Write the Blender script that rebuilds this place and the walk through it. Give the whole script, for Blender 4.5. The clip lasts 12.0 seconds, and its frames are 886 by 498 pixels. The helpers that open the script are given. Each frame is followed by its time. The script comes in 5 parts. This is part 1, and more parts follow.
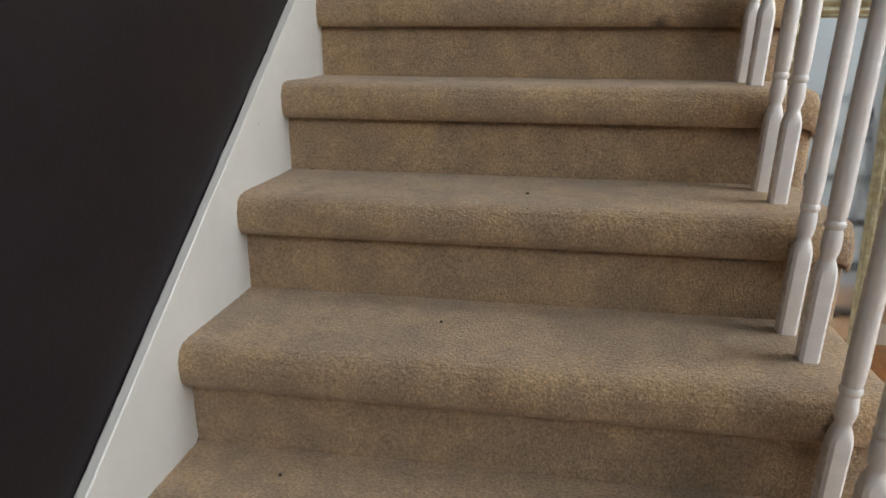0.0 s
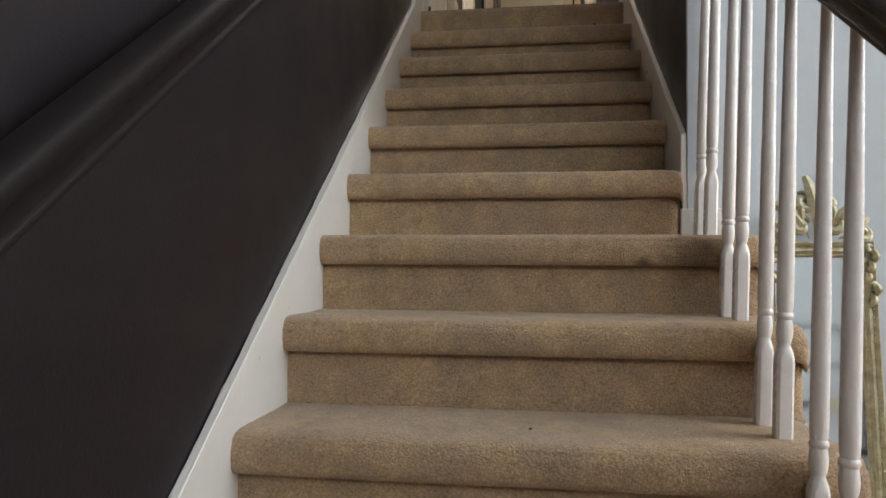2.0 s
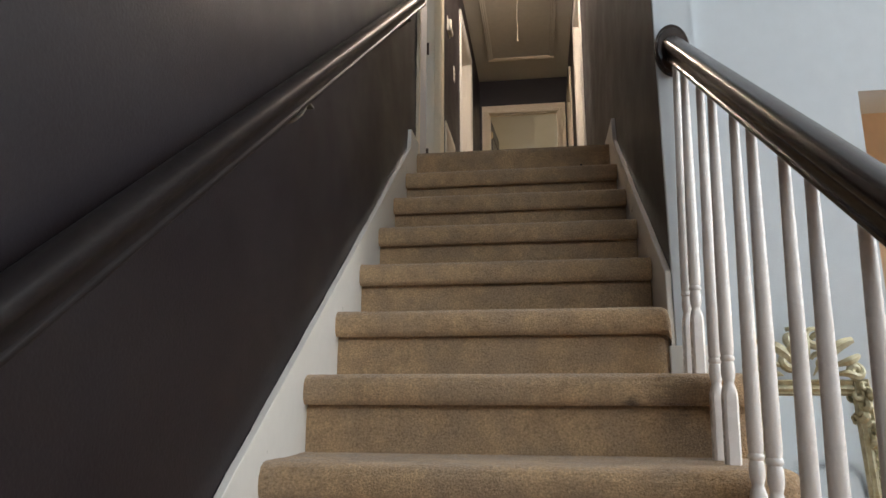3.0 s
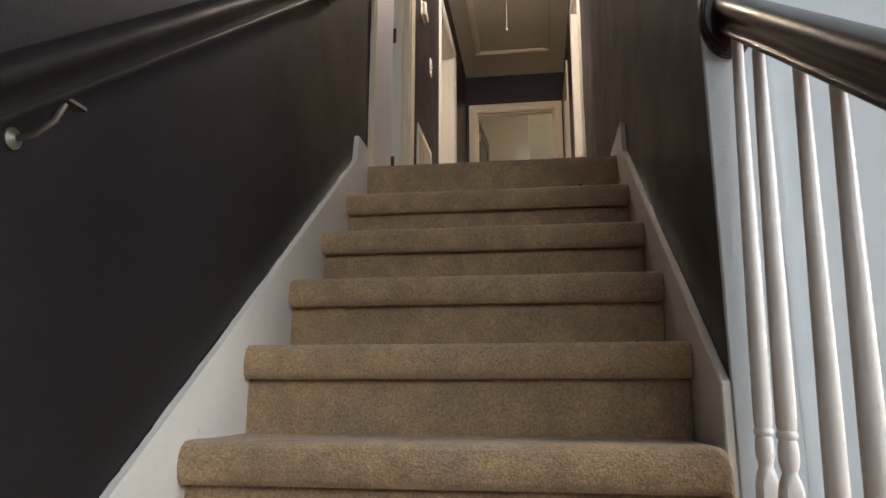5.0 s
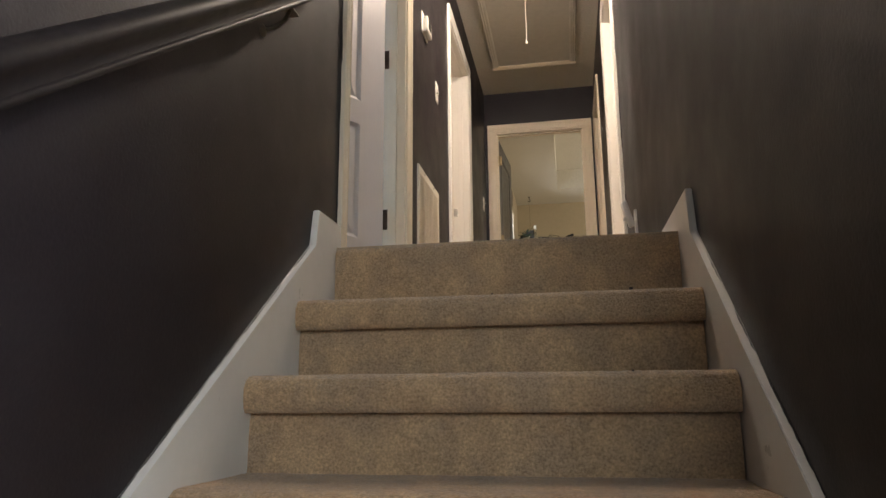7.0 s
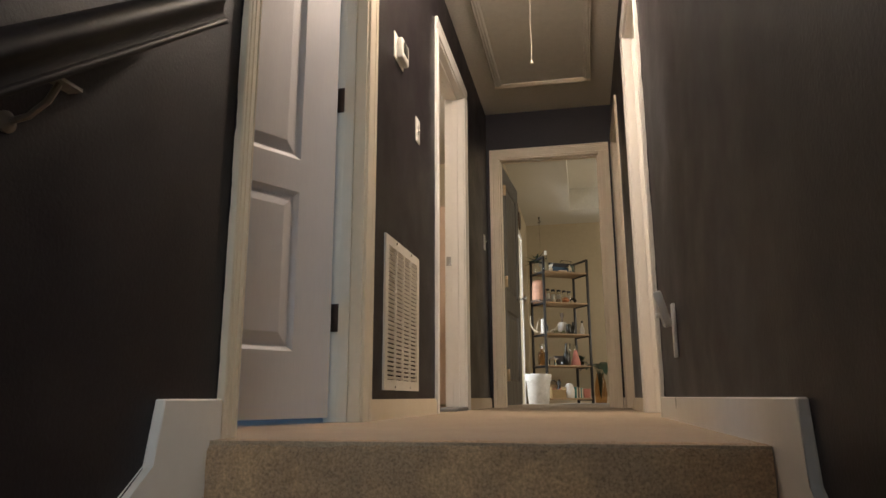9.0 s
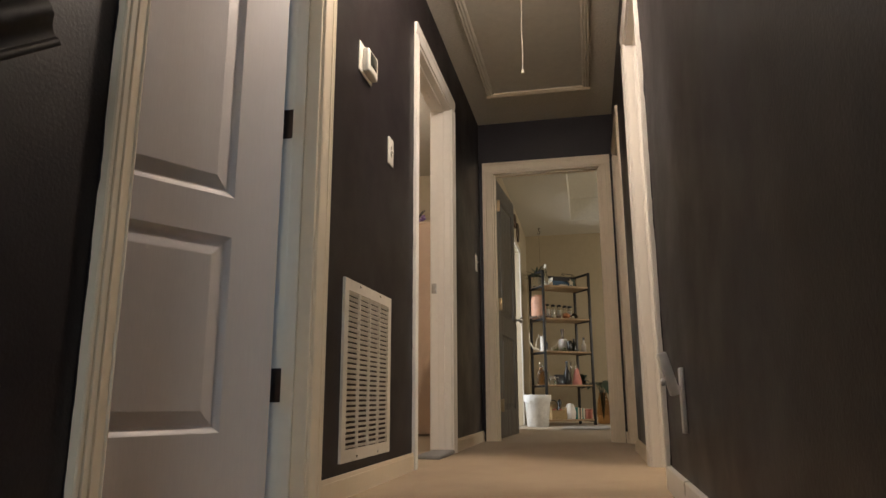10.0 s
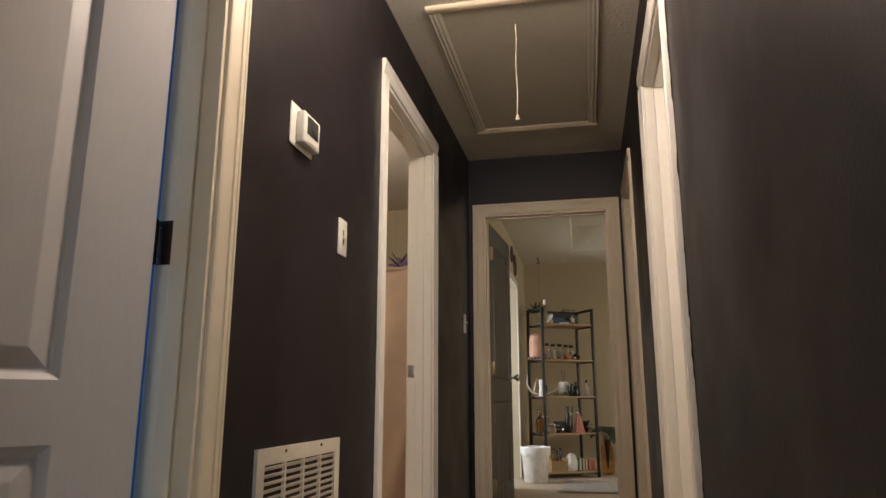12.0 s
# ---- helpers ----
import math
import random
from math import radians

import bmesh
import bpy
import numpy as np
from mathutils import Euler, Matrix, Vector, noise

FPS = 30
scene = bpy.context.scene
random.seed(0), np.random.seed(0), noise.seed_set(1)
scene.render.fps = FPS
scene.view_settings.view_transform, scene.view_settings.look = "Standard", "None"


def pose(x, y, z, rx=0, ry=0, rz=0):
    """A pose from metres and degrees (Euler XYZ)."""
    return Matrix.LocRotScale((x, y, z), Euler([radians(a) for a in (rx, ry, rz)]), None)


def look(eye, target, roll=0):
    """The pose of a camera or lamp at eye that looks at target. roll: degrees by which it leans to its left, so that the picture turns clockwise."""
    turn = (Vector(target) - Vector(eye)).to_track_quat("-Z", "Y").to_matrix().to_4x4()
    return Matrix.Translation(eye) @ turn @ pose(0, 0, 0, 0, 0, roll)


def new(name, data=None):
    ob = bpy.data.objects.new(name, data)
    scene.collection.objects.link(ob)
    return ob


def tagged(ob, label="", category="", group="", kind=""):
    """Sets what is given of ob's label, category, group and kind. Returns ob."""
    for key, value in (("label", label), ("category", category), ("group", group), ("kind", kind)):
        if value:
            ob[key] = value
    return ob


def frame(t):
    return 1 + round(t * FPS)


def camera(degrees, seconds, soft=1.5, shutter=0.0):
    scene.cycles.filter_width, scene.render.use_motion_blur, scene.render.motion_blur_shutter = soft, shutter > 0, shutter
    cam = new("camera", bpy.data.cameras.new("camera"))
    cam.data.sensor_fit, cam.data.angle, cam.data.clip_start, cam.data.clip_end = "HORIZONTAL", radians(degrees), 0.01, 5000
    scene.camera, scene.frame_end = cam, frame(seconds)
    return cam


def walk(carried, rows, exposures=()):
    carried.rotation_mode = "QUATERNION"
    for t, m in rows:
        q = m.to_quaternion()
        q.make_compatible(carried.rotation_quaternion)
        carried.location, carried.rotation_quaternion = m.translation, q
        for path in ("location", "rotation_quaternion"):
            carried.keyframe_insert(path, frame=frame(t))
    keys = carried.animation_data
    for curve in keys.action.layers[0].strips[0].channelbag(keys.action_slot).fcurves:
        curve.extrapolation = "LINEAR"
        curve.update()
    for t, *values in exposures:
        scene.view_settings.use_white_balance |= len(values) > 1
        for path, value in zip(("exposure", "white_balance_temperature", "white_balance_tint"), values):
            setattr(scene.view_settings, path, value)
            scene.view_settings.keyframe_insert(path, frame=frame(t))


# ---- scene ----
cam = camera(66.5, 12.0)
PATH = [
    (0, (0.606, -0.964, 0.579), (0.299, 0.918, -0.022), 0.2),
    (0.5, (0.61, -0.961, 0.578), (0.33, 0.926, -0.023), 0.4),
    (1, (0.626, -0.958, 0.582), (0.316, 0.954, 0.085), -0.2),
    (1.5, (0.592, -0.967, 0.61), (0.305, 0.991, 0.322), -0.1),
    (2, (0.567, -0.98, 0.6), (0.299, 1.002, 0.648), 0.3),
    (2.5, (0.628, -1.018, 0.631), (0.334, 0.925, 1.004), -0.2),
    (2.7, (0.623, -1.016, 0.616), (0.339, 0.917, 1.044), 0.1),
    (4.3, (0.621, -0.501, 0.781), (0.35, 1.435, 1.201), 0.0),
    (4.5, (0.629, -0.414, 0.823), (0.358, 1.523, 1.243), 0.1),
    (5, (0.672, -0.214, 0.966), (0.399, 1.722, 1.389), 0.1),
    (5.5, (0.672, -0.025, 1.07), (0.394, 1.909, 1.496), -0.2),
    (6, (0.656, 0.132, 1.202), (0.375, 2.065, 1.63), -0.0),
    (6.5, (0.695, 0.283, 1.352), (0.4, 2.214, 1.783), -0.4),
    (7, (0.68, 0.443, 1.427), (0.326, 2.363, 1.863), -0.4),
    (7.2, (0.651, 0.501, 1.507), (0.291, 2.42, 1.94), -0.2),
    (8.8, (0.686, 1.074, 1.923), (0.293, 2.987, 2.352), -0.1),
    (9, (0.701, 1.14, 1.958), (0.309, 3.053, 2.387), -0.2),
    (9.5, (0.747, 1.321, 2.093), (0.354, 3.233, 2.525), -0.2),
    (10, (0.752, 1.485, 2.183), (0.346, 3.395, 2.614), -0.2),
    (10.5, (0.734, 1.601, 2.356), (0.324, 3.511, 2.787), -0.1),
    (11, (0.773, 1.768, 2.469), (0.364, 3.677, 2.901), -0.1),
    (11.5, (0.779, 1.902, 2.558), (0.367, 3.811, 2.99), -0.0),
    (12, (0.736, 2.062, 2.69), (0.33, 3.973, 3.119), 0.0),
]
EXPOSURES = [(0.0, 0.06), (2.5, 0.12), (5.0, 0.18), (7.0, 0.68), (9.5, 0.1), (12.0, -0.17)]
walk(cam, [(t, look(eye, target, roll)) for t, eye, target, roll in PATH], EXPOSURES)

# plan, in metres: the stair rises along +y, the left wall is at x = 0
RISE, RUN = 0.2, 0.26
TOP = 1.88          # upper floor
GROUND = -0.72      # lower floor
CEIL = 4.30         # ceiling
LW, RW = -0.02, 1.01  # faces of the dark walls
ENDW = 6.47         # far wall of the hall


# ---- world and lamps ----
world = bpy.data.worlds.new("sky")
scene.world = world
world.use_nodes = True
wn = world.node_tree
sky = wn.nodes.new("ShaderNodeTexSky")
sky.sky_type, sky.sun_disc, sky.sun_elevation, sky.sun_rotation = "NISHITA", False, radians(50), radians(200)
wn.links.new(sky.outputs[0], wn.nodes["Background"].inputs[0])
wn.nodes["Background"].inputs[1].default_value = 0.12


def area_lamp(name, m, sx, sy, power, colour):
    d = bpy.data.lights.new(name, "AREA")
    d.shape, d.size, d.size_y, d.energy, d.color = "RECTANGLE", sx, sy, power, colour
    ob = new(name, d)
    ob.matrix_world = m
    return ob


def point_lamp(name, place, power, colour, radius=0.06):
    d = bpy.data.lights.new(name, "POINT")
    d.energy, d.color, d.shadow_soft_size = power, colour, radius
    ob = new(name, d)
    ob.location = place
    return ob


DAY = (0.86, 0.93, 1.0)
WARM = (1.0, 0.83, 0.70)
# daylight through the windows of the living room, behind and beside the stair
area_lamp("window_light_back", look((2.1, -3.93, 2.8), (1.0, 3, 0.6)), 2.2, 1.8, 56, DAY)
area_lamp("window_light_side", look((5.43, -0.3, 2.5), (0, -0.3, -0.4)), 2.6, 2.4, 138, DAY)
# pendant lamp high in the living room
point_lamp("pendant_lamp", (3.3, 0.6, 3.35), 56.0, (1.0, 0.95, 0.88), 0.11)
# cool daylight of the side room behind the ajar door
area_lamp("window_light_bedroom", look((-3.3, 2.45, 3.2), (-0.6, 3.9, 2.9)), 1.0, 1.2, 24, (0.24, 0.54, 1.0))
# daylight in the far room
area_lamp("window_light_far", look((3.9, 8.4, 3.2), (0, 9.4, 2.8)), 1.3, 1.2, 38, (1.0, 0.90, 0.74))
area_lamp("doorway_light_far", look((-1.1, 8.7, 3.1), (0.0, 9.5, 2.7)), 0.7, 1.6, 34, (0.95, 0.97, 1.0))
# warm lamps
LAMP_Y = 3.56
point_lamp("hall_lamp", (0.52, LAMP_Y, 4.13), 66.0, WARM, 0.09)
point_lamp("bath_lamp", (-1.0, 5.6, 4.0), 34.0, WARM, 0.1)
point_lamp("side_room_lamp", (2.0, 4.4, 3.7), 40.0, WARM, 0.1)
point_lamp("peach_room_lamp", (3.4, 1.62, 1.0), 24.0, (1.0, 0.82, 0.6), 0.15)


# ---- materials ----
def material(name, colour, rough=0.5, metal=0.0, grain=0.0, grain_size=40.0, spot=0.0, spot_size=4.0,
             bump=0.0, bump_size=300.0, colour2=None, spec=0.5, sheen=0.0, stretch=(1, 1, 1), clear=0.0, vary=0.08, relief=0.002,
             patch=0.0, patch_size=2.0, colour3=None):
    """A painted or natural surface: base colour with fine grain and broad mottling, and fine relief."""
    m = bpy.data.materials.new(name)
    m.use_nodes = True
    t = m.node_tree
    b = t.nodes["Principled BSDF"]
    b.inputs["Roughness"].default_value = rough
    b.inputs["Metallic"].default_value = metal
    b.inputs["Specular IOR Level"].default_value = spec
    b.inputs["Sheen Weight"].default_value = sheen
    b.inputs["Coat Weight"].default_value = clear
    coord = t.nodes.new("ShaderNodeTexCoord")
    mapping = t.nodes.new("ShaderNodeMapping")
    mapping.inputs["Scale"].default_value = stretch
    t.links.new(coord.outputs["Object"], mapping.inputs["Vector"])

    def tex(size, detail=4.0, roughness=0.6):
        n = t.nodes.new("ShaderNodeTexNoise")
        n.inputs["Scale"].default_value, n.inputs["Detail"].default_value = size, detail
        n.inputs["Roughness"].default_value = roughness
        t.links.new(mapping.outputs[0], n.inputs["Vector"])
        return n.outputs["Fac"]

    def mix(kind, fac, a, c):
        n = t.nodes.new("ShaderNodeMix")
        n.data_type, n.blend_type = "RGBA", kind
        for sock, v in ((n.inputs[0], fac), (n.inputs[6], a), (n.inputs[7], c)):
            if hasattr(v, "is_output"):
                t.links.new(v, sock)
            else:
                sock.default_value = v
        return n.outputs[2]

    def ramp(v, lo, hi, a, c):
        n = t.nodes.new("ShaderNodeMapRange")
        n.inputs[1].default_value, n.inputs[2].default_value = lo, hi
        n.inputs[3].default_value, n.inputs[4].default_value = a, c
        t.links.new(v, n.inputs[0])
        return n.outputs[0]

    out = (*colour, 1)
    second = (*(colour2 or tuple(c * 0.55 for c in colour)), 1)
    if spot:
        out = mix("MIX", ramp(tex(spot_size, 5.0, 0.65), 0.42, 0.68, 0.0, spot), out, second)
    if patch:
        out = mix("MIX", ramp(tex(patch_size, 3.0, 0.55), 0.44, 0.60, 0.0, patch), out, (*colour3, 1))
    if grain:
        g = ramp(tex(grain_size, 3.0), 0.3, 0.7, 1.0 - grain, 1.0 + grain)
        out = mix("MULTIPLY", 1.0, out, g)
    if hasattr(out, "is_output"):
        t.links.new(out, b.inputs["Base Color"])
    else:
        b.inputs["Base Color"].default_value = out
    r = ramp(tex(spot_size * 2.3, 4.0), 0.3, 0.7, max(rough - vary, 0.02), min(rough + vary, 1.0))
    t.links.new(r, b.inputs["Roughness"])
    if bump:
        n = t.nodes.new("ShaderNodeBump")
        n.inputs["Strength"].default_value, n.inputs["Distance"].default_value = bump, relief
        t.links.new(tex(bump_size, 3.0), n.inputs["Height"])
        t.links.new(n.outputs[0], b.inputs["Normal"])
    return m


def glass_material(name, colour=(1, 1, 1), rough=0.02):
    m = bpy.data.materials.new(name)
    m.use_nodes = True
    b = m.node_tree.nodes["Principled BSDF"]
    b.inputs["Base Color"].default_value = (*colour, 1)
    b.inputs["Roughness"].default_value = rough
    b.inputs["Transmission Weight"].default_value = 1.0
    b.inputs["IOR"].default_value = 1.45
    return m


def glow_material(name, colour, strength):
    m = bpy.data.materials.new(name)
    m.use_nodes = True
    b = m.node_tree.nodes["Principled BSDF"]
    b.inputs["Base Color"].default_value = (*colour, 1)
    b.inputs["Emission Color"].default_value = (*colour, 1)
    b.inputs["Emission Strength"].default_value = strength
    return m


CARPET = material("carpet", (0.492, 0.330, 0.184), 0.95, grain=0.34, grain_size=190, spot=0.8, spot_size=16.0,
                  colour2=(0.342, 0.227, 0.134), bump=1.0, bump_size=220, spec=0.1, sheen=0.25, relief=0.0055,
                  patch=0.65, patch_size=9.0, colour3=(0.348, 0.244, 0.156))
HALL_CARPET = material("hall_carpet", (0.40, 0.31, 0.21), 0.95, grain=0.3, grain_size=300, spot=0.6, spot_size=5.0,
                       colour2=(0.32, 0.24, 0.16), bump=1.0, bump_size=350, spec=0.1, sheen=0.2)
DARK_PAINT = material("dark_brown_wall_paint", (0.0150, 0.0115, 0.0140), 0.45, grain=0.16, grain_size=90, spot=0.6, spot_size=1.3,
                      colour2=(0.0132, 0.0100, 0.0112), bump=0.3, bump_size=150, spec=0.30)
TRIM = material("white_trim_paint", (0.74, 0.71, 0.65), 0.35, grain=0.02, grain_size=30, spot=0.2, spot_size=3.0,
                colour2=(0.66, 0.63, 0.57), bump=0.15, bump_size=60)
OLD_TRIM = material("yellowed_white_trim_paint", (0.74, 0.645, 0.49), 0.38, grain=0.02, grain_size=30, spot=0.3, spot_size=3.0,
                    colour2=(0.63, 0.535, 0.385), bump=0.15, bump_size=60)
BALUSTER_PAINT = material("white_gloss_paint", (0.84, 0.79, 0.74), 0.27, grain=0.015, grain_size=25, spot=0.2, spot_size=14.0,
                          colour2=(0.79, 0.73, 0.67), bump=0.05, bump_size=60, vary=0.04)
WHITE_WALL = material("white_wall_paint", (0.56, 0.60, 0.62), 0.75, grain=0.02, grain_size=20, spot=0.3, spot_size=1.2,
                      colour2=(0.53, 0.57, 0.59), bump=0.25, bump_size=220)
CEILING_PAINT = material("textured_ceiling_paint", (0.63, 0.60, 0.52), 0.8, grain=0.08, grain_size=70, spot=0.3, spot_size=2.0,
                         colour2=(0.57, 0.54, 0.46), bump=0.9, bump_size=65, relief=0.006)
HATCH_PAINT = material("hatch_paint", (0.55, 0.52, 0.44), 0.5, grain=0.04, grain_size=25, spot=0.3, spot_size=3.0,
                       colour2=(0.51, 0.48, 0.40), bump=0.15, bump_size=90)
DOOR_PAINT = material("white_door_paint", (0.53, 0.505, 0.49), 0.42, grain=0.03, grain_size=60, spot=0.25, spot_size=2.0,
                      colour2=(0.49, 0.465, 0.45), bump=0.12, bump_size=60, stretch=(6, 6, 0.35))
DARK_DOOR = material("dark_door_paint", (0.036, 0.031, 0.029), 0.4, grain=0.08, grain_size=60, spot=0.3, spot_size=2.0, bump=0.3,
                     bump_size=60, stretch=(6, 6, 0.35))
RAIL_WOOD = material("dark_stained_wood", (0.030, 0.018, 0.014), 0.24, grain=0.25, grain_size=40, spot=0.4, spot_size=22.0,
                     colour2=(0.050, 0.028, 0.016), vary=0.03, spec=0.5)
DARK_GLOSS = material("dark_gloss_rail_paint", (0.0125, 0.0098, 0.0100), 0.40, grain=0.15, grain_size=60, spot=0.4, spot_size=14.0,
                      colour2=(0.020, 0.015, 0.013), bump=0.1, bump_size=60, vary=0.05, spec=0.12)
BEIGE_WALL = material("beige_wall_paint", (0.46, 0.39, 0.27), 0.7, grain=0.03, grain_size=20, spot=0.3, spot_size=1.5,
                      colour2=(0.42, 0.35, 0.24), bump=0.25, bump_size=200)
PEACH_WALL = material("peach_wall_paint", (0.66, 0.47, 0.33), 0.75, grain=0.03, grain_size=20, spot=0.3, spot_size=1.2, bump=0.2)
BLUE_WALL = material("blue_wall_paint", (0.10, 0.22, 0.42), 0.7, grain=0.03, spot=0.2, spot_size=2.0, bump=0.2)
WOOD_FLOOR = material("orange_wood_floor", (0.46, 0.22, 0.08), 0.35, grain=0.25, grain_size=30, spot=0.5, spot_size=6.0,
                      bump=0.2, bump_size=120, stretch=(6, 0.7, 1))
BLACK_METAL = material("black_metal", (0.02, 0.02, 0.021), 0.45, metal=0.4, grain=0.1, bump=0.1)
BRONZE = material("dark_bronze_metal", (0.085, 0.058, 0.046), 0.38, metal=0.8, grain=0.2, spot=0.4, spot_size=40)
BRASS = material("worn_brass", (0.34, 0.26, 0.15), 0.35, metal=0.9, grain=0.15, spot=0.4, spot_size=50)
NICKEL = material("brushed_nickel", (0.42, 0.40, 0.37), 0.3, metal=0.95, grain=0.1)
SHELF_WOOD = material("light_brown_wood", (0.36, 0.24, 0.13), 0.5, grain=0.25, grain_size=40, spot=0.4, spot_size=8, stretch=(1, 7, 7), bump=0.15)
WHITE_PLASTIC = material("off_white_plastic", (0.74, 0.71, 0.63), 0.4, grain=0.02, spot=0.2, spot_size=20)
BRIGHT_PLASTIC = material("white_plastic", (0.80, 0.80, 0.78), 0.35, grain=0.02, spot=0.2, spot_size=20)
VENT_PAINT = material("off_white_enamel", (0.70, 0.65, 0.55), 0.4, grain=0.04, grain_size=50, spot=0.4, spot_size=7.0,
                      colour2=(0.60, 0.54, 0.43))
VENT_DARK = material("duct_black", (0.03, 0.018, 0.012), 0.9, grain=0.2, spot=0.4, spot_size=12)
SCREEN = material("grey_screen", (0.045, 0.05, 0.045), 0.15)
GOLD = material("cream_and_gold_gilding", (0.45, 0.41, 0.27), 0.4, metal=0.25, grain=0.25, grain_size=60, spot=0.9, spot_size=26,
                colour2=(0.30, 0.25, 0.13), bump=0.6, bump_size=160)
MIRROR = material("mirror_glass", (0.86, 0.88, 0.88), 0.03, metal=1.0)
MIRROR.node_tree.nodes["Principled BSDF"].inputs["Roughness"].default_value = 0.02
CURTAIN = material("peach_curtain_cloth", (0.54, 0.40, 0.29), 0.8, grain=0.06, grain_size=200, spot=0.3, spot_size=3, bump=0.4, bump_size=500, sheen=0.2)
MARBLE = material("white_marbled_plastic", (0.78, 0.77, 0.74), 0.35, grain=0.03, spot=0.85, spot_size=7.0, colour2=(0.50, 0.49, 0.46))
RUG = material("pale_patterned_rug", (0.36, 0.33, 0.28), 0.95, grain=0.35, grain_size=45, spot=0.8, spot_size=9, colour2=(0.26, 0.25, 0.25), bump=1.0, bump_size=200)
LEAF = material("dark_green_leaf", (0.020, 0.042, 0.026), 0.45, grain=0.3, grain_size=30, spot=0.4, spot_size=12, colour2=(0.035, 0.058, 0.030))
GREY_LEAF = material("pale_green_leaf", (0.22, 0.25, 0.13), 0.6, grain=0.3, grain_size=30, spot=0.4, spot_size=12)
CLEAR = glass_material("clear_glass", (0.92, 0.95, 0.93))
AMBER = glass_material("amber_glass", (0.62, 0.38, 0.18), 0.05)
SALT = material("pink_salt_rock", (0.46, 0.25, 0.16), 0.6, grain=0.2, grain_size=25, spot=0.6, spot_size=12, colour2=(0.34, 0.17, 0.11), bump=0.7, bump_size=50)


def plain(name, colour, rough=0.5, metal=0.0):
    return material(name, colour, rough, metal, grain=0.06, grain_size=60, spot=0.25, spot_size=18)


WHITE_THING = plain("white_glaze", (0.74, 0.71, 0.66), 0.35)
BONE = plain("bone_white", (0.55, 0.48, 0.36), 0.6)
DARK_BOTTLE = plain("dark_bottle_glass", (0.014, 0.014, 0.012), 0.12)
BLUE_GLAZE = plain("dark_blue_glaze", (0.02, 0.035, 0.07), 0.25)
BOOK_BLUE = plain("blue_book_cloth", (0.04, 0.09, 0.16), 0.7)
BOOK_DARK = plain("dark_book_cloth", (0.02, 0.02, 0.024), 0.7)
PAPER = plain("paper_pages", (0.60, 0.54, 0.42), 0.8)
TEAL = plain("teal_card", (0.07, 0.30, 0.29), 0.6)
RED = plain("red_cloth", (0.34, 0.06, 0.05), 0.8)
CORAL = plain("coral_card", (0.58, 0.22, 0.17), 0.6)
STONE = plain("brown_stone", (0.16, 0.12, 0.09), 0.7)
RUST = plain("rust_orange_stone", (0.42, 0.17, 0.07), 0.6)
WICKER = material("wicker", (0.36, 0.25, 0.12), 0.7, grain=0.4, grain_size=120, spot=0.4, spot_size=30, bump=0.8, bump_size=160)
PURPLE = plain("purple_petal", (0.24, 0.15, 0.33), 0.6)
STAIN = plain("dark_carpet_lint", (0.05, 0.04, 0.035), 0.9)
CORD = plain("white_cord", (0.74, 0.69, 0.55), 0.6)
BLUE_CLOTH = plain("pale_blue_cloth", (0.34, 0.45, 0.54), 0.85)


# ---- mesh helpers ----
def mesh_object(name, bm, mat, smooth=True, angle=35):
    me = bpy.data.meshes.new(name)
    bmesh.ops.recalc_face_normals(bm, faces=bm.faces)
    if smooth:
        for f in bm.faces:
            f.smooth = True
        for e in bm.edges:
            if len(e.link_faces) == 2 and e.calc_face_angle(0) > radians(angle):
                e.smooth = False
    bm.to_mesh(me)
    bm.free()
    me.materials.append(mat)
    return new(name, me)


def part(name, bm, mat, parent=None, label="", smooth=True):
    """Links a bmesh, given in the parent's space, as one mesh under a thing or part."""
    ob = mesh_object(name, bm, mat, smooth)
    if parent is not None:
        ob.parent = parent
    return tagged(ob, label)


def thing(name, label, category, m=None, group="", kind=""):
    ob = new(name)
    ob.empty_display_size = 0.05
    if m is not None:
        ob.matrix_world = m
    return tagged(ob, label, category, group, kind)


def box(x0, x1, y0, y1, z0, z1, bevel=0.0, bm=None, segments=2):
    made = bm is None
    bm = bm or bmesh.new()
    vs = [bm.verts.new((x, y, z)) for x in (x0, x1) for y in (y0, y1) for z in (z0, z1)]
    fs = [bm.faces.new([vs[i] for i in f]) for f in
          ((0, 1, 3, 2), (4, 6, 7, 5), (0, 4, 5, 1), (2, 3, 7, 6), (0, 2, 6, 4), (1, 5, 7, 3))]
    if bevel:
        es = {e for f in fs for e in f.edges}
        bmesh.ops.bevel(bm, geom=list(es), offset=bevel, segments=segments, affect="EDGES", profile=0.5)
    return bm


def lathe(profile, segments=20, bm=None, centre=(0, 0, 0), cap=True):
    """A turned solid: profile is (radius, z) from the bottom up."""
    bm = bm or bmesh.new()
    cx, cy, cz = centre
    rings = []
    for r, z in profile:
        rings.append([bm.verts.new((cx + r * math.cos(2 * math.pi * i / segments), cy + r * math.sin(2 * math.pi * i / segments), cz + z))
                      for i in range(segments)])
    for a, b in zip(rings, rings[1:]):
        for i in range(segments):
            j = (i + 1) % segments
            bm.faces.new((a[i], a[j], b[j], b[i]))
    if cap:
        bm.faces.new(rings[0][::-1])
        bm.faces.new(rings[-1])
    return bm


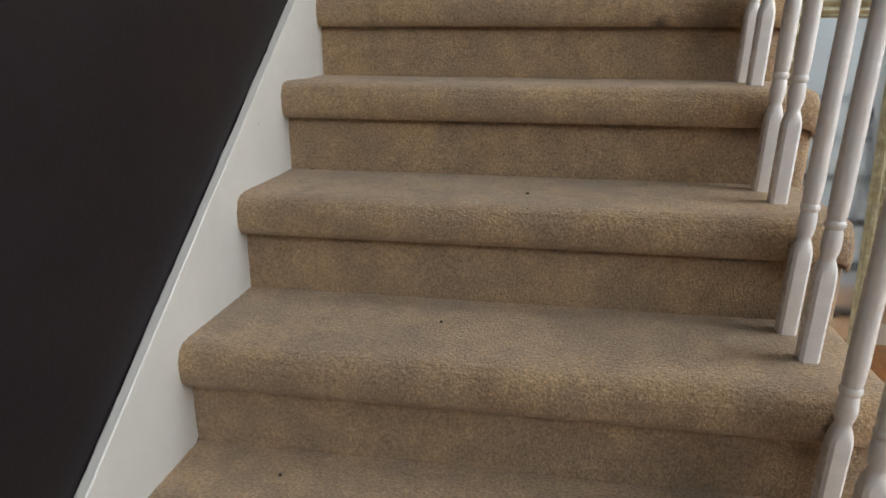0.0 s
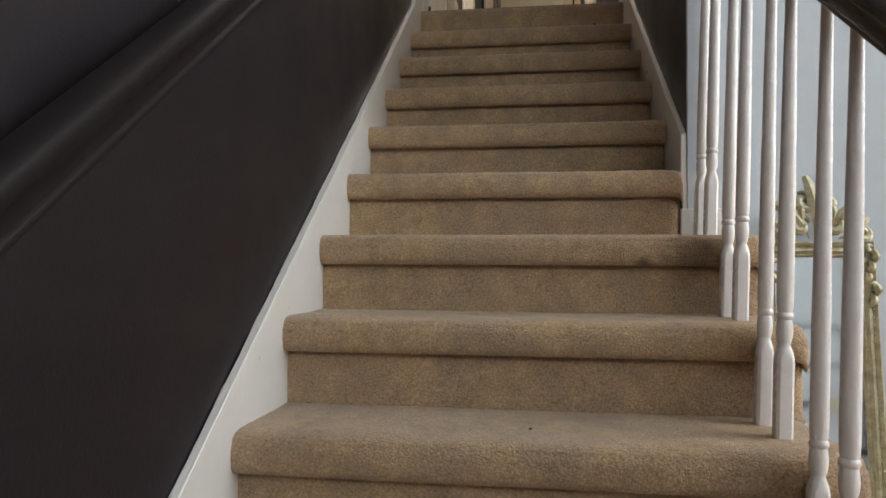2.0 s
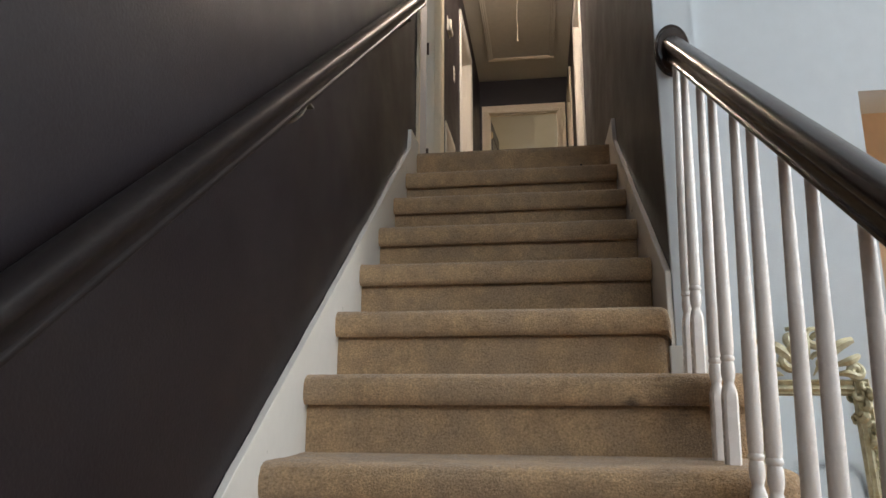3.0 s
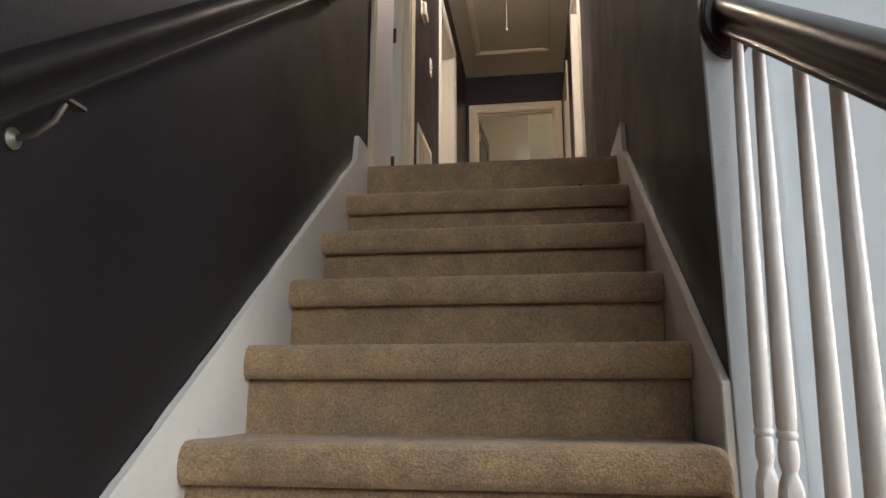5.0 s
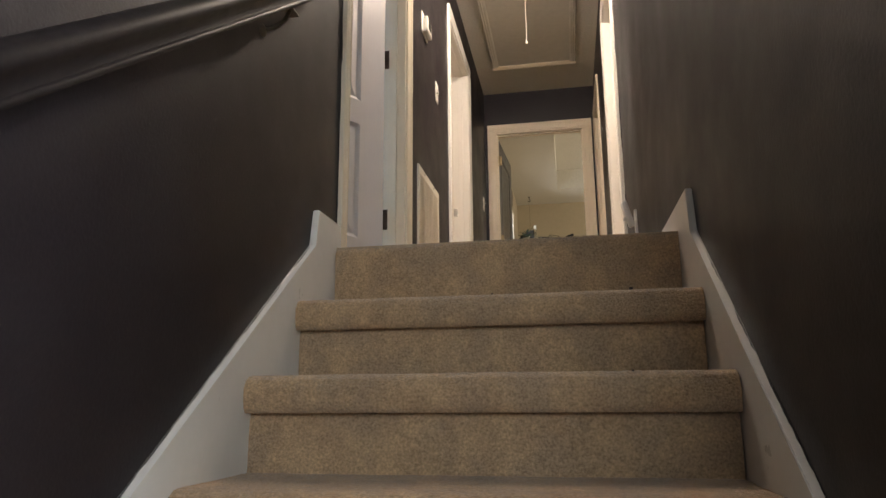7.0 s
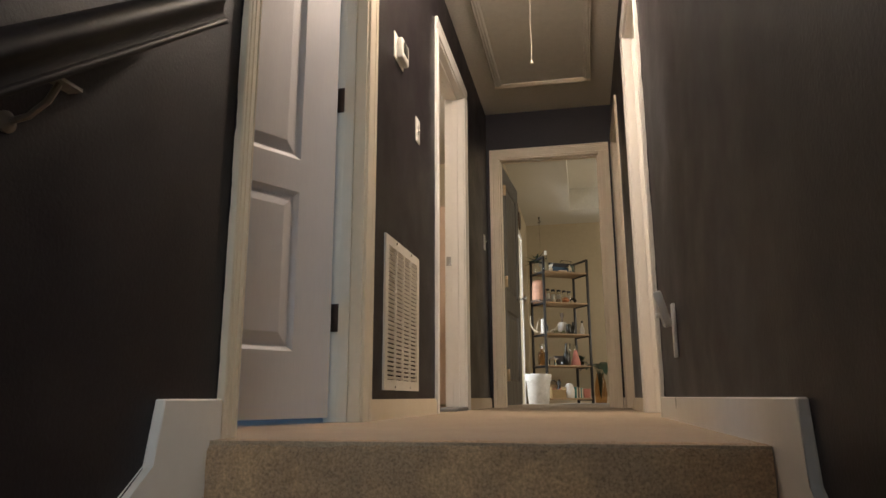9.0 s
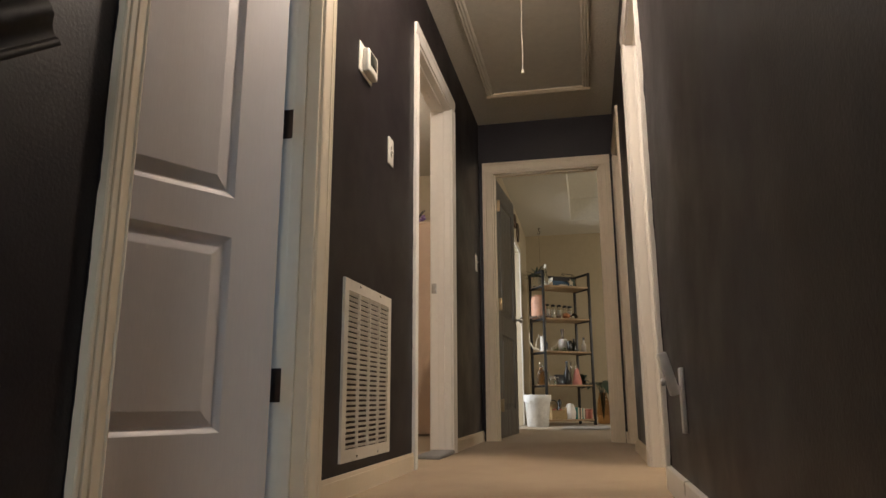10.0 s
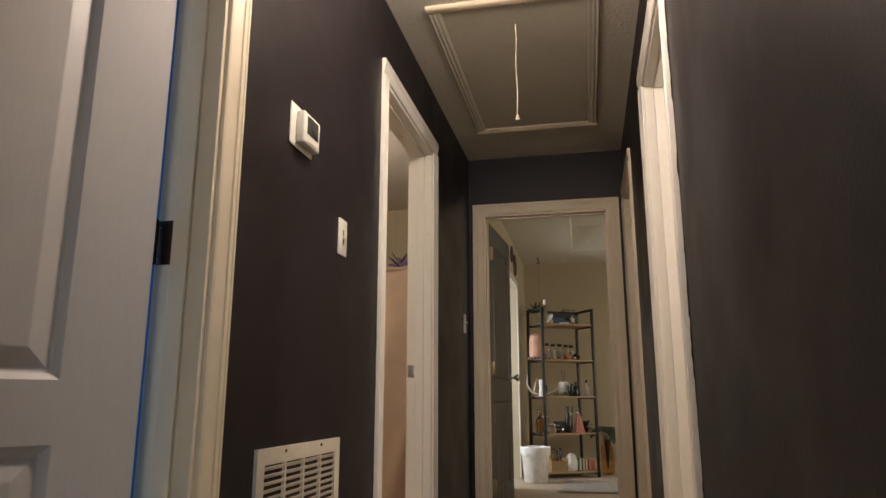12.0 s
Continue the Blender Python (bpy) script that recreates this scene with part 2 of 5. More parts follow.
def sweep(section, points, bm=None, up=(0, 0, 1), closed=True, scale=None):
    """A section of (side, up) pairs carried along points."""
    bm = bm or bmesh.new()
    pts = [Vector(p) for p in points]
    rings = []
    for i, p in enumerate(pts):
        d = (pts[min(i + 1, len(pts) - 1)] - pts[max(i - 1, 0)]).normalized()
        u = Vector(up)
        side = d.cross(u)
        side = side.normalized() if side.length > 1e-4 else d.orthogonal().normalized()
        u = side.cross(d)
        k = scale[i] if scale else 1.0
        rings.append([bm.verts.new(p + side * a * k + u * b * k) for a, b in section])
    n = len(section)
    for a, b in zip(rings, rings[1:]):
        for i in range(n if closed else n - 1):
            j = (i + 1) % n
            bm.faces.new((a[i], a[j], b[j], b[i]))
    if closed:
        bm.faces.new(rings[0][::-1])
        bm.faces.new(rings[-1])
    return bm


def circle(r, n=8):
    return [(r * math.cos(2 * math.pi * i / n), r * math.sin(2 * math.pi * i / n)) for i in range(n)]


def prism(outline, axis, a, b, bm=None, bevel=0.0):
    """An outline of two coordinates made solid from a to b along the axis 'x', 'y' or 'z'."""
    bm = bm or bmesh.new()

    def at(u, v, w):
        return {"x": (w, u, v), "y": (u, w, v), "z": (u, v, w)}[axis]
    lo = [bm.verts.new(at(u, v, a)) for u, v in outline]
    hi = [bm.verts.new(at(u, v, b)) for u, v in outline]
    n = len(outline)
    fs = [bm.faces.new(lo[::-1]), bm.faces.new(hi)]
    for i in range(n):
        j = (i + 1) % n
        fs.append(bm.faces.new((lo[i], lo[j], hi[j], hi[i])))
    if bevel:
        bmesh.ops.bevel(bm, geom=list({e for f in fs for e in f.edges}), offset=bevel, segments=1, affect="EDGES")
    return bm


def structure(name, bm, mat, label, category, smooth=False):
    return tagged(mesh_object(name, bm, mat, smooth), label, category, kind="structure")


# ---- setting: walls ----
WT = 0.115
# left wall with two doorways: y ranges of the openings
LDOOR = (2.465, 3.306, 3.92)
BATH = (4.505, 5.355, 3.955)
RDOOR = (4.04, 4.778, 3.96)
RDOOR2 = (5.72, 6.38, 3.945)
EDOOR = (0.074, 0.911, 3.908)


def wall_along_y(name, x0, x1, y0, y1, z0, z1, holes, mat, label):
    """A wall with thickness along y, with door openings that run from the upper floor to their head."""
    bm = bmesh.new()
    y = y0
    for a, b, head in sorted(holes):
        box(x0, x1, y, a, z0, z1, bm=bm)
        box(x0, x1, a, b, head, z1, bm=bm)
        box(x0, x1, a, b, z0, TOP - 0.004, bm=bm)
        y = b
    box(x0, x1, y, y1, z0, z1, bm=bm)
    return structure(name, bm, mat, label, "wall")


wall_along_y("wall_left", LW - WT, LW, -4.0, ENDW, GROUND, CEIL, [LDOOR, BATH], DARK_PAINT,
             "dark brown painted wall beside the stair and hall")
wall_along_y("wall_right", RW, RW + WT - 0.004, 1.084, ENDW, GROUND, CEIL, [RDOOR, RDOOR2], DARK_PAINT,
             "dark brown painted wall beside the upper stair and hall")
bm = box(LW - WT, EDOOR[0], ENDW, ENDW + WT, TOP, CEIL)
box(EDOOR[1], RW + WT, ENDW, ENDW + WT, TOP, CEIL, bm=bm)
box(EDOOR[0], EDOOR[1], ENDW, ENDW + WT, EDOOR[2], CEIL, bm=bm)
structure("wall_end", bm, DARK_PAINT, "dark brown painted wall at the end of the hall", "wall")
# white skin of the stair wall: its end and its living room side
bm = box(RW, RW + WT, 1.072, 1.084, GROUND, CEIL, bevel=0.003)
structure("wall_end_cap", bm, WHITE_WALL, "white painted end of the stair wall", "wall")
structure("wall_stair_outer", box(RW + WT - 0.004, RW + WT + 0.008, 1.072, 1.10, GROUND, CEIL), WHITE_WALL,
          "white living room side of the stair wall", "wall")
# living room: white wall with a cased opening towards a peach coloured room
OP = (1.605, 2.55, 1.54)
bm = box(RW + WT + 0.008, OP[0], 1.10, 1.22, GROUND, CEIL)
box(OP[0], OP[1], 1.10, 1.22, OP[2], CEIL, bm=bm)
box(OP[1], 5.5, 1.10, 1.22, GROUND, CEIL, bm=bm)
structure("wall_living", bm, WHITE_WALL, "white painted living room wall with a tall opening", "wall")
bm = box(5.5, 5.62, -4.0, -1.6, GROUND, CEIL)
box(5.5, 5.62, 1.0, 1.22, GROUND, CEIL, bm=bm)
box(5.5, 5.62, -1.6, 1.0, GROUND, 1.3, bm=bm)
box(5.5, 5.62, -1.6, 1.0, 3.7, CEIL, bm=bm)
structure("wall_living_side", bm, WHITE_WALL, "white living room wall with a window", "wall")
bm = box(-0.2, 1.0, -4.12, -4.0, GROUND, CEIL)
box(3.2, 5.62, -4.12, -4.0, GROUND, CEIL, bm=bm)
box(1.0, 3.2, -4.12, -4.0, GROUND, 1.9, bm=bm)
box(1.0, 3.2, -4.12, -4.0, 3.7, CEIL, bm=bm)
structure("wall_back", bm, WHITE_WALL, "white wall with a wide window behind the stair foot", "wall")
structure("wall_peach", box(1.13, 4.5, 2.05, 2.13, GROUND, 1.85), PEACH_WALL, "peach painted wall of the next room", "wall")
structure("ceiling_peach", box(1.13, 4.5, 1.22, 2.13, 1.85, 1.9), WHITE_WALL, "white ceiling of the next room", "ceiling")
structure("wall_peach_side", box(4.5, 4.6, 1.22, 2.13, GROUND, 1.9), PEACH_WALL, "peach painted side wall of the next room", "wall")
# ground floor of planks, and the ceiling
structure("baseboard_peach", box(1.13, 4.5, 2.036, 2.05, GROUND, GROUND + 0.1, 0.003), TRIM, "white baseboard in the peach room", "baseboard")
structure("ground_floor", box(-0.14, 5.6, -4.0, 5.1, GROUND - 0.1, GROUND), WOOD_FLOOR, "orange brown wooden floor downstairs", "floor")
structure("ceiling_stair", box(-0.14, 5.6, -4.1, 2.36, CEIL, CEIL + 0.1), WHITE_WALL, "white ceiling over stair and living room", "ceiling")
bm = box(-0.14, 0.175, 2.36, ENDW + 0.12, CEIL, CEIL + 0.1)
box(0.805, 1.2, 2.36, ENDW + 0.12, CEIL, CEIL + 0.1, bm=bm)
box(0.175, 0.805, 2.36, 4.60, CEIL, CEIL + 0.1, bm=bm)
box(0.175, 0.805, 5.93, ENDW + 0.12, CEIL, CEIL + 0.1, bm=bm)
structure("ceiling_hall", bm, CEILING_PAINT, "off-white textured hall ceiling", "ceiling")
# upper floor: carpet of the hall
bm = box(LW - WT, 1.133, 2.352, ENDW + 0.12, TOP - 0.12, TOP)
structure("floor_hall", bm, HALL_CARPET, "beige carpeted hall floor", "floor")

# rooms behind the doors
def room(name, x0, x1, y0, y1, wall_mat, floor_mat, label, skip="", floor_z=TOP):
    t = 0.08
    sides = {"w": (x0 - t, x0, y0 - t, y1 + t), "e": (x1, x1 + t, y0 - t, y1 + t), "s": (x0, x1, y0 - t, y0), "n": (x0, x1, y1, y1 + t)}
    for k, (a, b, c, d) in sides.items():
        if k not in skip:
            structure("wall_" + name + "_" + {"w": "west", "e": "east", "s": "south", "n": "north"}[k],
                      box(a, b, c, d, floor_z - 0.1, CEIL + 0.05), wall_mat, label, "wall")
    structure("floor_" + name, box(x0, x1, y0, y1, floor_z - 0.1, floor_z), floor_mat, "carpeted floor of a side room", "floor")
    structure("ceiling_" + name, box(x0 - t, x1 + t, y0 - t, y1 + t, CEIL + 0.002, CEIL + 0.1), CEILING_PAINT, "pale textured ceiling of a side room", "ceiling")


room("bedroom", -3.6, LW - WT - 0.001, 1.9, 4.2, BLUE_WALL, HALL_CARPET, "blue painted bedroom wall", "e")
room("bath", -2.0, LW - WT - 0.001, 4.38, 7.6, BEIGE_WALL, HALL_CARPET, "beige painted bathroom wall", "e")
room("side", RW + WT + 0.009, 3.6, 3.2, 5.4, BEIGE_WALL, HALL_CARPET, "beige painted wall of a side room", "w")
# far room with a doorway in its left wall
FX = 0.0
FY = 10.36
bm = box(FX - 0.1, FX, ENDW + WT, 8.55, TOP - 0.1, CEIL + 0.05)
box(FX - 0.1, FX, 9.36, FY, TOP - 0.1, CEIL + 0.05, bm=bm)
box(FX - 0.1, FX, 8.55, 9.36, 3.86, CEIL + 0.05, bm=bm)
structure("wall_far_left", bm, BEIGE_WALL, "beige painted wall of the far room with a bright doorway", "wall")
structure("wall_far_back", box(FX - 0.1, 4.2, FY, FY + 0.1, TOP - 0.1, CEIL + 0.05), BEIGE_WALL, "beige painted back wall of the far room", "wall")
structure("wall_far_right", box(4.1, 4.2, ENDW + WT, FY, TOP - 0.1, CEIL + 0.05), BEIGE_WALL, "beige painted wall of the far room", "wall")
structure("wall_far_front", box(RW + WT, 4.2, ENDW + 0.02, ENDW + WT, TOP - 0.1, CEIL + 0.05), BEIGE_WALL, "beige painted front wall of the far room", "wall")
structure("floor_far", box(FX - 1.5, 4.2, ENDW + 0.12, FY, TOP - 0.1, TOP - 0.002), HALL_CARPET, "beige carpeted floor of the far room", "floor")
# far room ceiling with a raised tray
bm = box(FX - 0.1, 0.62, ENDW + 0.12, FY + 0.1, CEIL, CEIL + 0.06)
box(0.62, 4.2, 9.65, FY + 0.1, CEIL, CEIL + 0.06, bm=bm)
box(0.62, 4.2, ENDW + 0.12, 7.2, CEIL, CEIL + 0.06, bm=bm)
box(3.5, 4.2, 7.2, 9.65, CEIL, CEIL + 0.06, bm=bm)
box(0.55, 3.6, 7.1, 9.75, CEIL + 0.28, CEIL + 0.34, bm=bm)
box(0.55, 0.62, 7.2, 9.65, CEIL + 0.06, CEIL + 0.28, bm=bm)
box(3.5, 3.57, 7.2, 9.65, CEIL + 0.06, CEIL + 0.28, bm=bm)
box(0.55, 3.57, 9.65, 9.72, CEIL + 0.06, CEIL + 0.28, bm=bm)
box(0.55, 3.57, 7.13, 7.2, CEIL + 0.06, CEIL + 0.28, bm=bm)
structure("ceiling_far", bm, CEILING_PAINT, "pale ceiling of the far room with a raised tray", "ceiling")
bm = box(-1.5, -1.4, 8.0, 9.6, TOP, CEIL + 0.05)
box(-1.5, FX - 0.1, 7.96, 8.02, TOP, CEIL + 0.05, bm=bm)
box(-1.5, FX - 0.1, 9.6, 9.66, TOP, CEIL + 0.05, bm=bm)
box(-1.5, FX - 0.1, 8.02, 9.6, CEIL, CEIL + 0.05, bm=bm)
structure("wall_closet", bm, WHITE_WALL, "white walls of a small bright room", "wall")

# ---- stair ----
# carpet stains near one riser's open side; darker blotches at two lower risers' feet
def add_blotches(mat, spots):
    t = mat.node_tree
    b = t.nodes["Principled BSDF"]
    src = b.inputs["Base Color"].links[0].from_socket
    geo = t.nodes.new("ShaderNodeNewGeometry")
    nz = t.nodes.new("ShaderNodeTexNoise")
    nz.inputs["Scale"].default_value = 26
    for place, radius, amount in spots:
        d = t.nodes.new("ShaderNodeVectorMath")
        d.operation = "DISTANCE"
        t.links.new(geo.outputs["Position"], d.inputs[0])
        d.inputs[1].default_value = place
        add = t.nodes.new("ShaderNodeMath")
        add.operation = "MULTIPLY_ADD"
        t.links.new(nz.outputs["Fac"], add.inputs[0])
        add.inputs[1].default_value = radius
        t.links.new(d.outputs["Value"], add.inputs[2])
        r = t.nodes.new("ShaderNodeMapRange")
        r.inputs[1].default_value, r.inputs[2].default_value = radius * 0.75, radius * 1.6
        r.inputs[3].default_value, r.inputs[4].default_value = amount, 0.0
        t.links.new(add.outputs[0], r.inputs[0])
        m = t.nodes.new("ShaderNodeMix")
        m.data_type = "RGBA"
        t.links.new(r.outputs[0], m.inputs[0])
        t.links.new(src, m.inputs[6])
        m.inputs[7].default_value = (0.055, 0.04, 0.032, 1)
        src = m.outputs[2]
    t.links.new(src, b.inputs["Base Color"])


add_blotches(CARPET, [((0.95, 0.765, 0.625), 0.075, 0.6), ((0.84, 0.77, 0.605), 0.028, 0.8), ((0.99, 0.80, 0.54), 0.08, 0.25),
                   # darker blotches where two lower risers meet their treads
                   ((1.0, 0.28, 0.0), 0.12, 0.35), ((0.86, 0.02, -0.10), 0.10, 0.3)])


def step_mesh(k, x1, rounded):
    """One carpeted step: riser, soft rounded nosing and tread, as a solid with an uneven pile."""
    y0, z0 = k * RUN, k * RISE
    key = [(0.014, -0.122), (0.013, -0.09), (0.012, -0.05), (0.014, -0.008), (0.019, 0.001), (0.014, 0.007), (0.004, 0.003), (-0.010, 0.002), (-0.019, 0.013),
           (-0.022, 0.032), (-0.021, 0.053), (-0.013, 0.070), (0.0, 0.0785), (0.02, 0.081), (0.08, 0.080), (0.16, 0.079), (0.276, 0.080)]
    if k == 9:      # the landing has no overhanging nosing
        key = [(0.006, -0.122), (0.005, -0.07), (0.004, -0.01), (0.002, 0.035), (0.004, 0.060), (0.012, 0.074), (0.030, 0.081), (0.05, 0.0815)]
    prof = []
    for (a, b), (c, d) in zip(key, key[1:]):
        n = max(1, round(math.hypot(c - a, d - b) / 0.0075))
        prof += [(a + (c - a) * i / n, b + (d - b) * i / n) for i in range(n)]
    prof.append(key[-1])
    depth = 0.06 if k == 9 else 0.29
    nx = round(x1 / 0.0085)
    bm = bmesh.new()
    cols = []
    for i in range(nx + 1):
        x = x1 * i / nx
        e = max(0.0, (x - (x1 - 0.035)) / 0.035) if rounded else 0.0
        inset = 0.024 * (1 - math.sqrt(max(0.0, 1 - e * e)))
        col = []
        for j, (dy, dz) in enumerate(prof):
            p = Vector((x, y0 + dy, z0 + dz))
            low = noise.noise(p * 9.0) * 0.0022 + noise.noise(Vector((x * 3.1, k * 7.7, 0))) * 0.003
            fine = noise.noise(p * 160.0) * 0.0016
            front = 1.0 if dz < 0.07 else max(0.0, 1 - dy / 0.02) if dy < 0.02 else 0.0
            p.y += -(low + fine) * (1 if dz < 0.077 else 0.2) + inset * front
            p.z += (fine + low * 0.4) * (1 if dz > 0.03 else 0.1) - inset * (1 if dz > 0.0 else 0)
            col.append(bm.verts.new(p))
        col.append(bm.verts.new((x, y0 + depth, z0 + 0.075)))
        col.append(bm.verts.new((x, y0 + depth, z0 - 0.126)))
        col.append(bm.verts.new((x, y0 + 0.016, z0 - 0.126)))
        cols.append(col)
    n = len(cols[0])
    for a, b in zip(cols, cols[1:]):
        for j in range(n):
            bm.faces.new((a[j], a[(j + 1) % n], b[(j + 1) % n], b[j]))
    bm.faces.new(cols[0][::-1])
    bm.faces.new(cols[-1])
    return bm


stair = thing("staircase", "straight staircase covered in worn taupe carpet with rounded nosings", "staircase", kind="structure")
for k in range(-3, 10):
    x1 = 1.135 if k < 4 else 0.994 if k == 4 else 0.99
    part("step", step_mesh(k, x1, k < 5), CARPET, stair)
# painted body of the stair below the treads on its open side
outline = [(-3 * RUN + 0.03, GROUND)]
for k in range(-3, 4):
    outline += [(k * RUN + 0.03, k * RISE + 0.065), ((k + 1) * RUN + 0.03, k * RISE + 0.065)]
outline += [(4 * RUN + 0.03, 3 * RISE + 0.065), (4 * RUN + 0.03, GROUND)]
clean = [p for i, p in enumerate(outline) if i == 0 or p != outline[i - 1]]
part("stringer", prism(clean, "x", 0.02, 1.10), TRIM, stair, "white painted side of the stair", smooth=False)

# skirting boards that follow the stair and turn into baseboards
def skirt(name, x0, x1, y_foot, z_foot, y_end, label, lift):
    def line(y):
        return 0.762 * y + lift
    o = [(y_foot, z_foot), (y_foot, line(y_foot)), (2.185, line(2.185)), (2.20, TOP + 0.077), (y_end, TOP + 0.077), (y_end, TOP - 0.15),
         (2.40, TOP - 0.15), (2.30, TOP - 0.30)]
    return structure(name, prism(o, "x", x0, x1, bevel=0.003), TRIM, label, "baseboard")


skirt("baseboard_left", LW, 0.0, -0.80, GROUND, 2.392, "white painted skirting board beside the carpeted steps", 0.183)
skirt("baseboard_right", 0.992, RW, 1.074, 0.682, 3.968, "white painted skirting board on the dark wall", 0.172)


def baseboard(name, x0, x1, y0, y1):
    bm = box(x0, x1, y0, y1, TOP - 0.01, TOP + 0.060)
    long_x = (x1 - x0) > (y1 - y0)
    c = 0.004
    box(x0 + (0 if long_x else c), x1 - (0 if long_x else c), y0 + (c if long_x else 0), y1 - (c if long_x else 0), TOP + 0.060, TOP + 0.073, bm=bm)
    return structure(name, bm, OLD_TRIM, "off-white baseboard along the hall wall", "baseboard")


baseboard("baseboard_hall_left", LW, LW + 0.014, 3.373, 4.437)
baseboard("baseboard_hall_corner", LW, LW + 0.014, 5.423, ENDW)
baseboard("baseboard_hall_right", RW - 0.014, RW, 4.846, 5.652)
baseboard("baseboard_end_right", 0.980, RW, ENDW - 0.014, ENDW)
structure("baseboard_far", box(FX, 4.1, FY - 0.014, FY, TOP - 0.01, TOP + 0.09, 0.003), OLD_TRIM, "off-white baseboard in the far room", "baseboard")
structure("stair_plinth", box(RW - 0.022, RW + 0.10, 1.054, 1.0735, 0.66, 0.768, 0.003), TRIM, "white plinth block at the foot of the stair wall", "trim")

# ---- rail and balusters ----
RAIL_X = 1.056
BAL_X = 1.0295
SLOPE = RISE / RUN


def rail_z(y):
    """Underside of the rail on the open side."""
    return 0.889 + 0.735 * y


def rail_section(w, h):
    """A moulded handrail: narrow foot, hollow, bead and a rounded crown."""
    half = [(0.36, 0.0), (0.385, 0.03), (0.385, 0.11), (0.36, 0.14), (0.325, 0.17), (0.315, 0.27), (0.34, 0.38), (0.41, 0.48), (0.48, 0.55),
            (0.50, 0.62), (0.50, 0.70), (0.47, 0.80), (0.40, 0.885), (0.28, 0.95), (0.14, 0.99)]
    right = [(a * w, b * h) for a, b in half]
    return right + [(0.0, h)] + [(-a, b) for a, b in reversed(right)]


rail = thing("stair_railing", "white turned balusters under a dark stained wooden handrail", "railing")
ya, yb = -0.80, 1.068
part("handrail", sweep(rail_section(0.060, 0.070), [(RAIL_X, y, rail_z(y)) for y in np.linspace(ya, yb, 9)]), RAIL_WOOD, rail,
     "dark stained moulded handrail")
# oval rosette at the wall
bm = bmesh.new()
rz = 1.700
rings = []
for r, d in ((1.0, 0.0), (1.0, 0.010), (0.97, 0.016), (0.90, 0.019), (0.86, 0.0175), (0.82, 0.020), (0.3, 0.022)):
    rings.append([bm.verts.new((1.060 + 0.055 * r * math.cos(a), yb + 0.003 - d, rz + 0.088 * r * math.sin(a))) for a in np.linspace(0, 2 * math.pi, 40)[:-1]])
for a, b in zip(rings, rings[1:]):
    for i in range(39):
        bm.faces.new((a[i], a[(i + 1) % 39], b[(i + 1) % 39], b[i]))
bm.faces.new(rings[0])
bm.faces.new(rings[-1])
part("rosette", bm, RAIL_WOOD, rail, "dark oval wall rosette")


def baluster_mesh(height):
    """Square foot, shouldered turning with a bead, then a long taper up to the rail."""
    bm = bmesh.new()
    s = 0.0158
    rings = []
    n = 16
    rows = [(s, 0.0, 1), (s, 0.140, 1), (s * 0.985, 0.150, 0.92), (s * 0.93, 0.160, 0.65), (0.0128, 0.169, 0.1), (0.0108, 0.175, 0), (0.0122, 0.180, 0),
            (0.0146, 0.190, 0), (0.0152, 0.202, 0), (0.0140, 0.217, 0), (0.0126, 0.222, 0), (0.0150, 0.225, 0), (0.0160, 0.229, 0), (0.0150, 0.233, 0),
            (0.0132, 0.236, 0), (0.0148, 0.244, 0), (0.0152, 0.28, 0), (0.0147, 0.45, 0), (0.0128, 0.65, 0), (0.0098, height + 0.02, 0)]
    for r, z, sq in rows:
        ring = []
        for i in range(n):
            a = 2 * math.pi * (i + 0.5) / n
            c, d = math.cos(a), math.sin(a)
            k = (1 / max(abs(c), abs(d))) * sq + (1 - sq)
            ring.append(bm.verts.new((r * c * k, r * d * k, z)))
        rings.append(ring)
    for a, b in zip(rings, rings[1:]):
        for i in range(n):
            bm.faces.new((a[i], a[(i + 1) % n], b[(i + 1) % n], b[i]))
    bm.faces.new(rings[0][::-1])
    bm.faces.new(rings[-1])
    return bm


for k in range(-3, 4):
    for j, dy in enumerate((0.112, 0.222)):
        y = k * RUN + dy
        base = k * RISE + 0.079
        ob = part("baluster", baluster_mesh(rail_z(y) - base - 0.012), BALUSTER_PAINT, rail)
        ob.location = (BAL_X, y, base)
        ob.rotation_euler = (0, math.radians(1.5), 0)

# handrail on the dark wall
wall_rail = thing("wall_handrail", "dark painted moulded handrail on brackets along the dark wall", "handrail")
WR_X, WR_C, WR_S = 0.045, 0.922, 0.788
y0r, y1r = -1.5, 2.20
part("rail", sweep(rail_section(0.060, 0.072), [(WR_X, y, WR_S * y + WR_C) for y in np.linspace(y0r, y1r, 13)]), DARK_GLOSS, wall_rail)
BRACKET = plain("chipped_white_metal", (0.20, 0.18, 0.15), 0.4, 0.5)
for yb2 in (-0.85, 0.55, 1.83):
    z = WR_S * yb2 + WR_C
    bm = lathe([(0.015, 0.0), (0.015, 0.004), (0.010, 0.007), (0.006, 0.010)], 16)
    bmesh.ops.transform(bm, matrix=pose(LW, yb2, z - 0.055, 0, 90, 0), verts=bm.verts)
    sweep(circle(0.0048), [(LW + 0.006, yb2, z - 0.055), (LW + 0.035, yb2, z - 0.050), (WR_X - 0.008, yb2 + 0.004, z - 0.03), (WR_X, yb2 + 0.01, z - 0.004)], bm=bm, up=(0, 1, 0))
    box(WR_X - 0.011, WR_X + 0.011, yb2 - 0.02, yb2 + 0.04, z - 0.003, z + 0.002, bm=bm)
    part("bracket", bm, BRACKET, wall_rail, "chipped white metal bracket")

